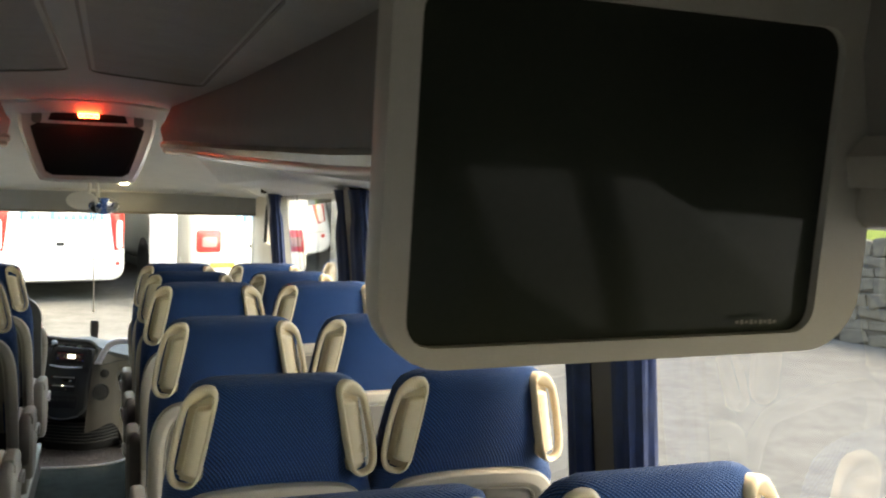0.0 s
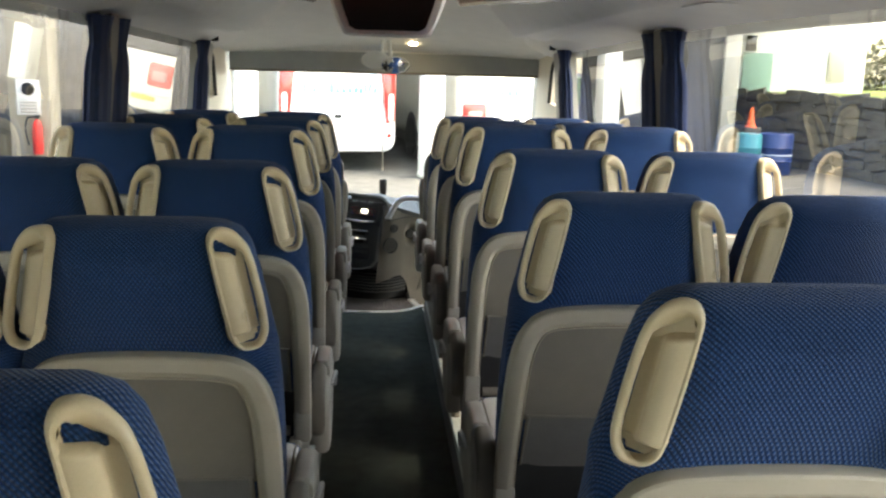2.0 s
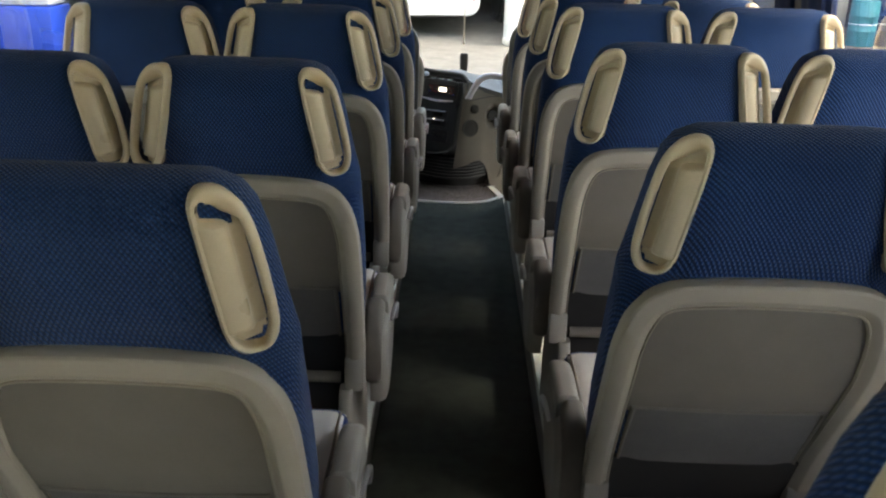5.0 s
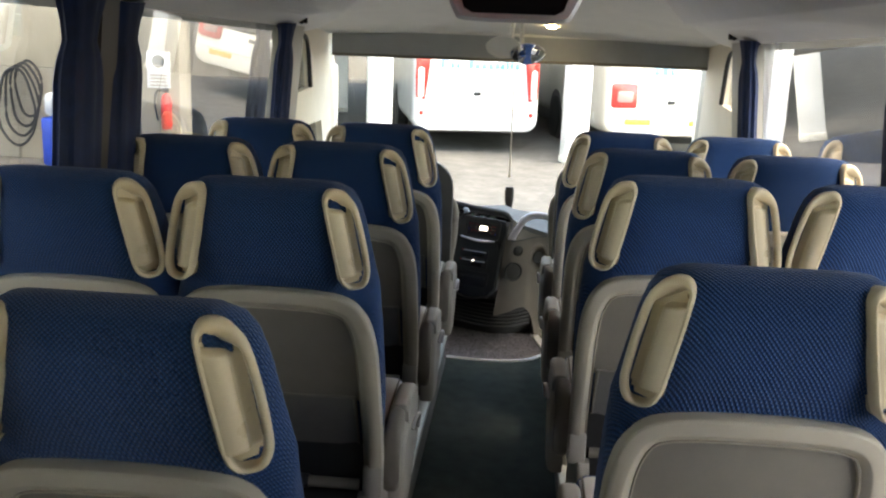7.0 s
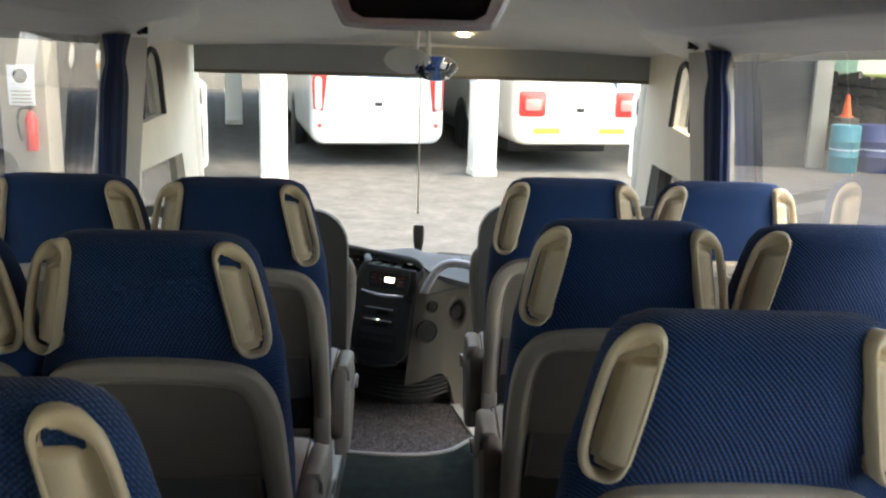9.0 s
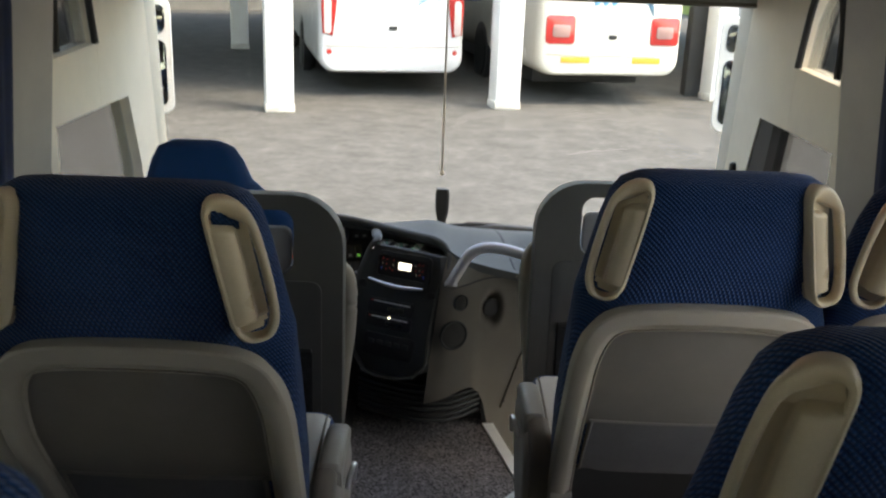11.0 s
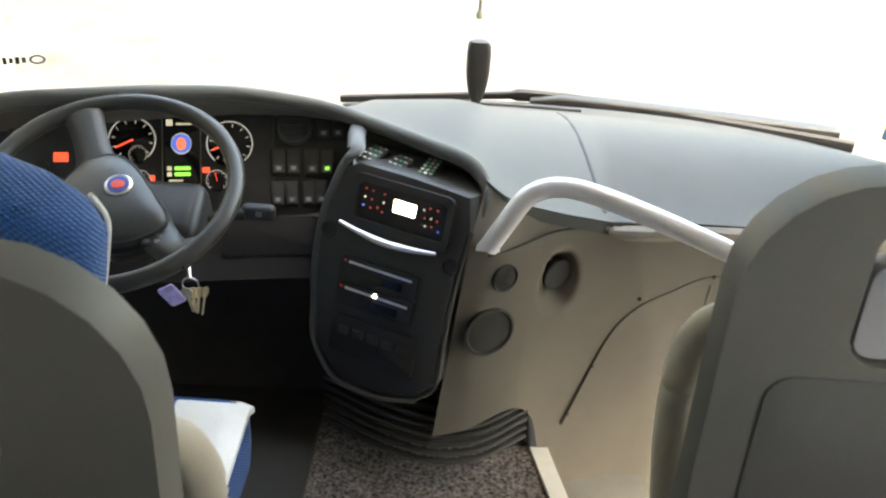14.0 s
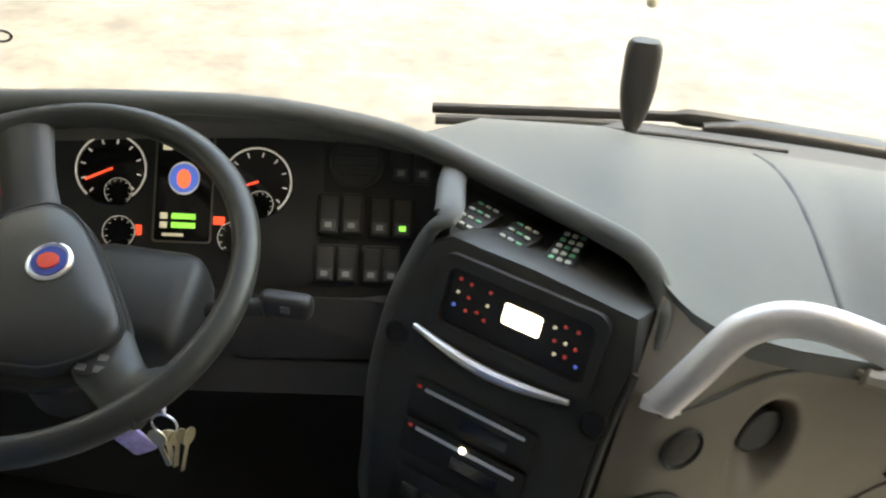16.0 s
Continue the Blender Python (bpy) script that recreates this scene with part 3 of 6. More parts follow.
def coach_seat(arm_side, label):
    seat = thing("coach_seat", label, "seat", "coach seats")
    part("backrest", loft([back_ring(*b) for b in BACK]), BLUE, seat, "woven blue cloth backrest with rounded headrest", sharp=50)
    # moulded shell: broad flat frame, sloping inner face with a fine lip, panel and pocket set back
    steps = ((0.0, -0.012), (0.0, 0.013), (0.002, 0.018), (0.006, 0.0205), (0.028, 0.0215), (0.031, 0.0205), (0.043, 0.0085), (0.0445, 0.0115), (0.0465, 0.0110), (0.0485, 0.0010))
    part("shell_frame", loft([on_back(shell_outline(k), off) for k, off in steps], closed=False), SHELL, seat, "pale grey moulded shell frame", sharp=28)
    part("back_panel", inset_panel(0.80, 1.0435, 0.0475, 0.0025, 14, ease=2.2), SHELL_DARK, seat, "dark grey inset back panel")
    part("pocket", inset_panel(0.655, 0.812, 0.053, 0.0045, 26, 0.0010, 0.003), POCKET, seat, "ribbed dark grey pocket")
    part("pocket_hem", tube(on_back([(-0.165 + 0.33 * i / 10, 0.812) for i in range(11)], 0.006), 0.0028, 6), SHELL_DARK, seat)
    # black filler panel, coloured like the shade in the open gap here
    part("lower_panel", loft([[Vector((x, y, z)) for x, y in ((-0.17, y0), (0.17, y0), (0.17, y0 + 0.04), (-0.17, y0 + 0.04))] for y0, z in ((0.275, 0.46), (0.268, 0.55), (0.219, 0.662))]), BLACK, seat, "black panel standing in for the shaded gap below the pocket")
    for s in (-1, 1):
        part("pocket_side", tube(on_back([(s * 0.160, 0.66 + 0.15 * i / 4) for i in range(5)], 0.0065), 0.0035, 6), SHELL_DARK, seat)
        part("hinge_block", span(s * 0.165, s * 0.214, 0.240, 0.300, 0.500, 0.592, 0.010), ARM, seat, "grey hinge cover")
    part("foot_bar", tube([(x, 0.262, 0.530) for x in (-0.155, -0.05, 0.05, 0.155)], 0.014, 10), SHELL_DARK, seat, "dark folded foot bar")
    part("foot_bar_joint", tube([(-0.03, 0.262, 0.530), (0.0, 0.262, 0.530), (0.03, 0.262, 0.530)], 0.018, 10), BLACK, seat)
    # grip loops
    for s in (-1, 1):
        m = handle_loop(s, -0.006 if arm_side > 0 else 0.0)
        part("grip_loop", grip_band(s, m), BEIGE, seat, "beige plastic grip loop", True, 60)
        def pan(a, b, s=s, m=m):
            # rounded inner wall of the grip, cut off sharply at both ends
            y = -0.092 + 0.178 * a
            q = PAN[int(round(b * 28))]
            hi, lo = 0.070 - 0.020 * b, -0.073 - 0.003 * b
            e = max(0, min(1, (y - hi) / 0.013)) + max(0, min(1, (lo - y) / 0.009))
            e = e * e * (3 - 2 * e)
            x = q.x + 0.012 * max(0, (abs(y) - 0.070) / 0.020) * (1 - b)
            d = q.y - 0.040 * e * min(1, b * 6)
            return m @ Vector((s * x, y, max(d, min(q.y, -0.036))))
        for y0, y1, deep, trim in ((0.048, 0.098, -0.013, 0.030), (-0.098, -0.060, -0.024, 0.010)):
            def cup(a, b, s=s, m=m):
                # floor of the hollow at one end
                y = y0 + (y1 - y0) * a
                inner = -0.032 + 0.014 * max(0, (abs(y) - 0.084) / 0.014)
                outer = 0.024 - trim * max(0, (abs(y) - 0.066) / 0.032)
                return m @ Vector((s * (inner + (outer - inner) * b), y, deep - 0.006 * b))
            part("grip_floor", sheet(cup, 6, 6), BEIGE, seat)
        part("grip_pan", sheet(pan, 48, 28), BEIGE, seat, "swelling beige grip shell", True, 80)
    # cushion
    cr = []
    for y, z0, z1, w in ((0.29, 0.54, 0.63, 0.195), (0.32, 0.50, 0.648, 0.205), (0.42, 0.49, 0.652, 0.212), (0.58, 0.49, 0.668, 0.217), (0.64, 0.50, 0.668, 0.217), (0.668, 0.53, 0.650, 0.209), (0.675, 0.56, 0.62, 0.19)):
        cr.append([Vector((x, y, (z0 + z1) / 2 + z)) for x, z in rrect(2 * w, z1 - z0, min(0.03, (z1 - z0) * 0.45), 4)])
    part("cushion", loft(cr), BLUE_SIDE, seat, "blue cloth seat cushion")
    for s in (-1, 1):
        def band(u, v, s=s):
            y = 0.24 + 0.425 * u
            z = 0.656 + 0.018 * min(1, u * 1.3) + (-0.02 * max(0, (u - 0.93) / 0.07) ** 2)
            return Vector((s * (0.118 + 0.092 * v), y, z - 0.012 * max(0, v - 0.8) / 0.2))
        part("side_band", sheet(band, 10, 6, (0, 0, -0.012)), CREAM, seat, "cream leatherette band")
        part("band_piping", tube([band(i / 10, 0.93) + Vector((0, 0, 0.002)) for i in range(11)], 0.0026, 6), SHELL_DARK, seat)
    part("base_box", span(-0.17, 0.17, 0.26, 0.58, 0.14, 0.52, 0.02), BLACK, seat)
    part("recline_hinge", span(-0.19, 0.19, 0.285, 0.33, 0.46, 0.56, 0.02), BLACK, seat)
    if arm_side:
        a = arm_side
        # outer shield: an upright egg of pale plastic hugging the seat side
        egg = [(0.310, 0.440), (0.292, 0.50), (0.292, 0.57), (0.310, 0.63), (0.36, 0.660), (0.43, 0.680), (0.50, 0.684), (0.545, 0.672), (0.565, 0.635), (0.555, 0.57), (0.51, 0.495), (0.43, 0.440), (0.36, 0.425)]
        egg = [(p.x, p.y) for p in smooth_path([(y, z, 0) for y, z in egg + egg[:1]], 3)[:-1]]
        def slice_at(x, k):
            return [Vector((a * x, 0.42 + (y - 0.42) * k, 0.555 + (z - 0.555) * k)) for y, z in egg]
        part("side_shield", loft([slice_at(0.222, 1.0), slice_at(0.250, 1.0), slice_at(0.260, 0.95), slice_at(0.264, 0.84), slice_at(0.260, 0.5), slice_at(0.260, 0.02)]), ARM, seat, "pale grey rounded side shield", sharp=50)
        # folded armrest above the shield, with a blunt dark rear end
        prof = [(0.365, 0.655, 0.038), (0.372, 0.660, 0.042), (0.44, 0.668, 0.038), (0.52, 0.672, 0.030), (0.552, 0.668, 0.022), (0.562, 0.662, 0.010)]
        arm = part("armrest", loft([[Vector((a * (0.238 + dx), y, zc + dz)) for dx, dz in rrect(0.046, 2 * hh, min(0.015, hh * 0.7), 4)] for y, zc, hh in prof]), ARM, seat, "grey plastic armrest")
        rear = [(0.268, 0.560, 0.030), (0.274, 0.572, 0.058), (0.290, 0.582, 0.080), (0.330, 0.594, 0.094), (0.368, 0.602, 0.094)]
        part("arm_end", loft([[Vector((a * (0.230 + dx), y, zc + dz)) for dx, dz in rrect(0.044, 2 * hh, min(0.016, hh * 0.7), 4)] for y, zc, hh in rear]), SHELL_DARK, arm, "dark blunt rear end")
        part("lever", tube(smooth_path([(a * 0.262, 0.45, 0.60), (a * 0.270, 0.48, 0.625), (a * 0.272, 0.52, 0.615), (a * 0.268, 0.54, 0.57)], 4), 0.006, 8), SILVER, seat, "bright recline lever")
        part("side_cover", loft([[Vector((a * (0.171 + dx), y0 + dy, z)) for dx, dy in rrect(0.034, w, 0.014, 4)] for z, y0, w in ((0.15, 0.40, 0.40), (0.30, 0.40, 0.39), (0.44, 0.38, 0.36), (0.49, 0.35, 0.28), (0.51, 0.33, 0.20))]), ARM, seat)
    return seat

SEAT_L_A = coach_seat(1, "blue woven coach seat with beige grip loops and aisle armrest")
SEAT_R_A = coach_seat(-1, "blue woven coach seat with beige grip loops and aisle armrest")
SEAT_W = coach_seat(0, "blue woven window seat with beige grip loops, grey shell back")
X_AISLE_L, X_AISLE_R, X_WINDOW, PITCH = -0.446, 0.443, 0.885, 0.75
LIFT_L, LIFT_R = (-0.002, 0.017, 0.031, -0.003, -0.019, -0.031), (-0.021, 0.005, 0.036, 0.016, -0.002, -0.010)
SEAT_L_A.matrix_basis = pose(X_AISLE_L, 5.052, LIFT_L[0])
SEAT_R_A.matrix_basis = pose(X_AISLE_R, 5.318, LIFT_R[0])
SEAT_W.matrix_basis = pose(-X_WINDOW, 5.052, LIFT_L[0])
copy_thing(SEAT_W, pose(X_WINDOW, 5.318, LIFT_R[0]))
for row in range(1, 6):
    copy_thing(SEAT_L_A, pose(X_AISLE_L, 5.052 - PITCH * row, LIFT_L[row]))
    copy_thing(SEAT_W, pose(-X_WINDOW, 5.052 - PITCH * row, LIFT_L[row]))
    copy_thing(SEAT_R_A, pose(X_AISLE_R, 5.318 - PITCH * row, LIFT_R[row]))
    copy_thing(SEAT_W, pose(X_WINDOW, 5.318 - PITCH * row, LIFT_R[row]))

# ---------------------------------------------------------------- curtains
def curtain(s, y0, y1, z0, z1, phase=0.0):
    c = thing("window_curtain", "gathered navy blue coach curtain beside the window", "curtain", "curtains")
    n, rows = 40, 16
    def f(u, v):
        a = v * 2 * math.pi
        z = z1 + (z0 - z1) * u
        pinch = 1.12 - 0.34 * math.exp(-((u - 0.11) / 0.07) ** 2) - 0.10 * u
        yc, hy = (y0 + y1) / 2, (y1 - y0) / 2
        fold = 1 + 0.10 * math.sin(9 * a + phase + 0.6 * math.sin(5 * u)) * (1 - 0.5 * math.exp(-((u - 0.10) / 0.08) ** 2))
        return Vector((s * (1.040 + 0.062 * u + 0.034 * math.sin(a) * fold * pinch), yc + hy * math.cos(a) * fold * pinch, z))
    bm = sheet(f, rows, n)
    bmesh.ops.remove_doubles(bm, verts=bm.verts, dist=1e-5)
    part("cloth", bm, CURTAIN, c)
    part("hook", span(s * 1.04, s * 1.09, (y0 + y1) / 2 - 0.01, (y0 + y1) / 2 + 0.01, z1 - 0.02, z1 + 0.05, 0.004), BLACK, c)
    return c

for s in (-1, 1):
    curtain(s, 5.97, 6.13, 0.90, 1.66, phase=s)
    curtain(s, 4.18, 4.37, 0.90, 1.70, phase=2 + s)
    curtain(s, 3.93, 4.12, 0.90, 1.70, phase=4 + s)
    curtain(s, 2.13, 2.23, 0.90, 1.71, phase=5 + s)
    curtain(s, 1.94, 2.03, 0.90, 1.71, phase=1 + s)

# ---------------------------------------------------------------- monitors
def fold_down_monitor():
    mo = thing("ceiling_monitor", "grey-framed flip-down monitor, switched off, hanging below the rack", "monitor")
    m = basis((0.444, 0.978, 1.7204), (0.999, 0.048, 0.005), (0, -0.10, 0.995))
    def outer(k=0.0):
        return [(x + 0.012, y + 0.014) for x, y in rrect(0.376 - k, 0.2725 - k, 0.045, 6)]
    part("bezel", frame_ring(outer(), rrect(0.315, 0.216, 0.018, 6), m @ Matrix.Translation((0.0, 0.0, -0.008)), 0.012, 0.004), MON_GREY, mo, "grey plastic bezel")
    part("housing", loft([[m @ Vector((x * k, y * k, z)) for x, y in outer()] for k, z in ((1.0, -0.008), (1.0, -0.022), (0.9, -0.045))]), MON_GREY, mo)
    part("screen", plate(rrect(0.318, 0.219, 0.018, 6), m @ Matrix.Translation((0, 0.0, -0.012)), 0.009, 0.001), SATIN_SCREEN, mo, "dark screen with a greenish reflection put into its colour")
    part("arm", span(0.52, 0.64, 1.0, 1.035, 1.66, 2.05, 0.012), MON_GREY, mo)
    bm = bmesh.new()
    for k in range(9):
        box(0.0022, 0.0008, 0.002 + 0.001 * (k % 2), (0.535 + 0.004 * k, 0.9905, 1.622), 0, bm=bm)
    part("maker_mark", bm, SHELL_DARK, mo)
    return mo
fold_down_monitor()

def front_monitor():
    mo = thing("front_monitor", "monitor set in an off-white ceiling console with a red clock", "monitor")
    m = basis((0, 5.75, 1.90), (1, 0, 0), (0, 0.36, 0.93))
    face = [(-0.325, 0.22), (-0.345, 0.12), (-0.30, -0.05), (-0.245, -0.185), (-0.20, -0.215), (0.0, -0.22), (0.20, -0.215), (0.245, -0.185), (0.30, -0.05), (0.345, 0.12), (0.325, 0.22), (0.22, 0.25), (0, 0.256), (-0.22, 0.25)]
    face = [(p.x, p.y) for p in smooth_path([(x, y, 0) for x, y in face + face[:1]], 3)[:-1]]
    bm = loft([[m @ Vector((x * k, y * k + dy, z)) for x, y in face] for k, z, dy in ((0.70, -0.40, 0.27), (0.96, -0.06, 0.045), (1.0, 0.0, 0.0), (0.95, 0.012, 0.0), (0.90, 0.006, 0.0))], caps=True)
    part("housing", bm, CEIL_LIGHT, mo, "off-white moulded housing")
    scr = [(-0.285, 0.085), (-0.245, -0.05), (-0.205, -0.165), (-0.17, -0.185), (0.17, -0.185), (0.205, -0.165), (0.245, -0.05), (0.285, 0.085), (0.25, 0.105), (-0.25, 0.105)]
    part("screen", plate(scr, m @ Matrix.Translation((0, 0, 0.004)), 0.012, 0.004), BLACK_GLOSS, mo, "black switched-off screen")
    win = [(-0.20, 0.125), (0.20, 0.125), (0.175, 0.20), (0.09, 0.218), (-0.09, 0.218), (-0.175, 0.20)]
    c = part("clock_window", plate(win, m @ Matrix.Translation((0, 0, 0.004)), 0.008, 0.003), BLACK_GLOSS, mo)
    bm = bmesh.new()
    for k in range(4):
        for dx, dy, w, h in ((0, 0.02, 0.016, 0.005), (0, -0.02, 0.016, 0.005), (0, 0, 0.016, 0.005), (-0.009, 0.01, 0.005, 0.016), (0.009, 0.01, 0.005, 0.016), (-0.009, -0.01, 0.005, 0.016), (0.009, -0.01, 0.005, 0.016)):
            box(w, h, 0.003, m @ Vector((-0.04 + 0.027 * k + dx, 0.166 + dy, 0.013)), 0, turn=m.to_3x3().to_4x4(), bm=bm)
    part("clock_digits", bm, RED_GLOW, c, "glowing red clock digits", False)
    for s in (-1, 1):
        part("side_grille", plate([(x + s * 0.255, y + 0.155) for x, y in rrect(0.05, 0.10, 0.02)], m @ Matrix.Translation((0, 0, 0.004)), 0.006, 0.002), SHELL_DARK, mo)
    return mo
RED_GLOW = glow("red_led", (1.0, 0.06, 0.025), 6.5)
front_monitor()

# windscreen shade and its small lamp, centre mirror with hanging rod
BLIND = mat("grey_blind_cloth", (0.31, 0.32, 0.315), 0.8, var=0.06, bump=0.2, bscale=500)
shade = thing("sun_blind", "grey roller sun blind across the top of the windscreen", "sun blind")
def blind_f(u, v):
    x = -1.10 + 2.22 * u
    return Vector((x, 7.42 - 0.05 * (x / 1.1) ** 2, 1.63 - 0.14 * v))
part("fabric", sheet(blind_f, 16, 2, (0, -0.004, 0)), BLIND, shade)
part("bottom_bar", tube([Vector((x, 7.418 - 0.05 * (x / 1.1) ** 2, 1.488)) for x in [-1.10 + 2.22 * i / 16 for i in range(17)]], 0.009, 8), SHELL_DARK, shade)
lampo = thing("courtesy_lamp", "small lit courtesy lamp in the ceiling dome", "lamp")
part("lens", plate(rrect(0.052, 0.042, 0.018), basis((0.198, 7.16, 1.697), (1, 0, 0), (0, -1, 0.21)), 0.010, 0.004), glow("warm_lamp", (1.0, 0.85, 0.55), 6.0), lampo)
mir = thing("interior_mirror", "pair of small interior mirrors above the windscreen, the left coloured pale for its bright reflection", "mirror")
for dx, dz, rx in ((-0.062, 0.03, 0.08), (0.072, 0.0, 0.078)):
    m = basis((dx, 6.90, 1.545 + dz), (1, 0.25 * (1 if dx > 0 else -1), 0), (0, -0.2, 1))
    # left head is off-white in place of a bright reflection in chrome
    part("mirror_head", lathe([(0.004, -0.03), (0.045, -0.022), (rx, -0.004), (rx, 0.002), (rx * 0.93, 0.006), (0.002, 0.007)], m @ Matrix.Diagonal((1.25, 0.75, 1, 1)), 24), MIRROR if dx > 0 else CEIL_LIGHT, mir)
for dx in (-0.02, 0.035):
    part("stalk", tube(smooth_path([(dx, 6.93, 1.58), (dx, 6.95, 1.63), (dx * 0.8, 6.98, 1.71)], 5), 0.012, 8), CEIL_LIGHT, mir)
rod = thing("hanging_rod", "thin grey rod hanging behind the windscreen", "rod")
part("rod_bar", tube([(0.0, 7.695, 0.76), (0.0, 7.62, 1.62)], 0.0045, 8), SHELL, rod)
part("tip", lathe([(0.002, -0.012), (0.009, -0.008), (0.010, 0), (0.006, 0.01), (0.002, 0.012)], pose(0.0, 7.696, 0.755), 12), SHELL, rod)

# ---------------------------------------------------------------- front end: windscreen, pillars, cab windows
def wind_f(u, v):
    x = -1.20 + 2.40 * u
    k = abs(x) / 1.2
    y = 7.92 - 0.42 * k ** 3.2
    z = 0.30 + 1.40 * v
    return Vector((x, y - 0.22 * v, z))
ws = structure("windscreen", sheet(wind_f, 28, 6), SCREEN_GLASS, "large clear curved coach windscreen", "window")
ws.visible_shadow = False
structure("wall_front_lower", span(-1.2, 1.2, 7.72, 7.80, -0.5, 0.32), DASH_DARK, "dark front wall below the windscreen", "wall")

def slab(name, pts, x0, x1, material, label, category):
    """A panel standing along the coach: outline in (y, z), between two x planes."""
    o = [(y, z) for y, z in pts]
    bm = loft([[Vector((x0, y, z)) for y, z in o], [Vector((x1, y, z)) for y, z in o]])
    return structure(name, bm, material, label, category)

for s, nm in ((-1, "left"), (1, "right")):
    a, b = s * 1.12, s * 1.20
    slab("pillar_front_" + nm, [(6.90, 1.112), (6.90, 1.32), (6.86, 1.46), (6.80, 1.55), (6.74, 1.60), (6.70, 1.80), (7.52, 1.80), (7.54, 1.45), (7.60, 0.9), (7.64, 0.42), (7.36, 0.42), (7.27, 0.85), (7.17, 1.112)], a, b, CAB_TRIM, "off-white moulded windscreen pillar", "pillar")
    slab("trim_cab_bar_" + nm, [(6.47, 1.298), (6.47, 1.112), (6.898, 1.112), (6.898, 1.318)], a, b, CAB_TRIM, "off-white bar between the cab side windows", "trim")
    slab("pillar_rear_cab_" + nm, [(6.47, 1.30), (6.47, 1.74), (6.60, 1.74), (6.56, 1.52), (6.55, 1.30)], a, b, CAB_TRIM, "off-white pillar beside the curtain", "pillar")
    slab("wall_cab_top_" + nm, [(6.562, 1.60), (6.602, 1.745), (6.61, 1.80), (6.698, 1.80), (6.738, 1.602)], a, b, CAB_TRIM, "off-white panel over the cab side window", "wall")
    zl = 0.42 if s < 0 else -0.30
    slab("wall_cab_lower_" + nm, [(6.47, -0.5), (6.47, zl), (7.70 if s < 0 else 7.5, zl), (7.78, -0.5)], a, b, DASH_DARK, "dark lower panel beside the cab", "wall")
    slab("trim_cab_post_" + nm, [(6.47, 0.42), (6.47, 1.11), (6.53, 1.11), (6.53, 0.42)], a, b, CAB_TRIM, "off-white post of the cab window", "trim")
    if s > 0:
        slab("trim_door_edge", [(7.04, 1.11), (7.17, 1.12), (7.28, 0.85), (7.38, 0.42), (7.20, 0.42)], a + 0.005, b + 0.004, RUBBER, "black rubber edge of the entrance door", "trim")
    g = slab("window_cab_upper_" + nm, [(6.55, 1.305), (6.55, 1.62), (6.90, 1.62), (6.90, 1.305)], s * 1.155, s * 1.160, WINDOW, "small rounded cab side window", "window")
    g.visible_shadow = False
    g = slab("window_cab_lower_" + nm, [(6.50, zl), (6.50, 1.12), (7.2, 1.12), (7.40, zl)], s * 1.155, s * 1.160, WINDOW, "cab side window", "window")
    g.visible_shadow = False
    # rounded black rubber of the small upper window
    o = [(p.x, p.y) for p in smooth_path([(6.57, 1.32, 0), (6.58, 1.46, 0), (6.64, 1.57, 0), (6.74, 1.595, 0), (6.82, 1.53, 0), (6.88, 1.32, 0)], 5)]
    structure("trim_window_rubber_" + nm, tube([Vector((s * 1.118, y, z)) for y, z in o] , 0.012, 8), RUBBER, "black rubber seal of the cab window", "trim")
    # outside mirror
    om = thing("wing_mirror", "white coach wing mirror outside the windscreen", "mirror", "wing mirrors")
    m = basis((s * 1.27, 7.93, 1.17), (1, -s * 0.25, 0), (0, 0, 1))
    part("shell", loft([[m @ Vector((x * k, y * k, z)) for x, y in rrect(0.19, 0.50, 0.05, 5)] for k, z in ((0.7, -0.10), (0.95, -0.06), (1, 0.0), (0.97, 0.012))]), WHITE_PAINT, om)
    part("glass", plate(rrect(0.14, 0.28, 0.03, 4), m @ Matrix.Translation((0, -0.07, 0.008)), 0.008, 0.002), MIRROR, om)
    part("small_glass", plate(rrect(0.14, 0.12, 0.03, 4), m @ Matrix.Translation((0, 0.16, 0.008)), 0.008, 0.002), MIRROR, om)
    part("mount_arm", tube(smooth_path([(s * 1.27, 7.96, 1.40), (s * 1.26, 7.90, 1.62), (s * 1.20, 7.6, 1.78), (s * 1.15, 7.40, 1.80)], 5), 0.03, 8), WHITE_PAINT, om)

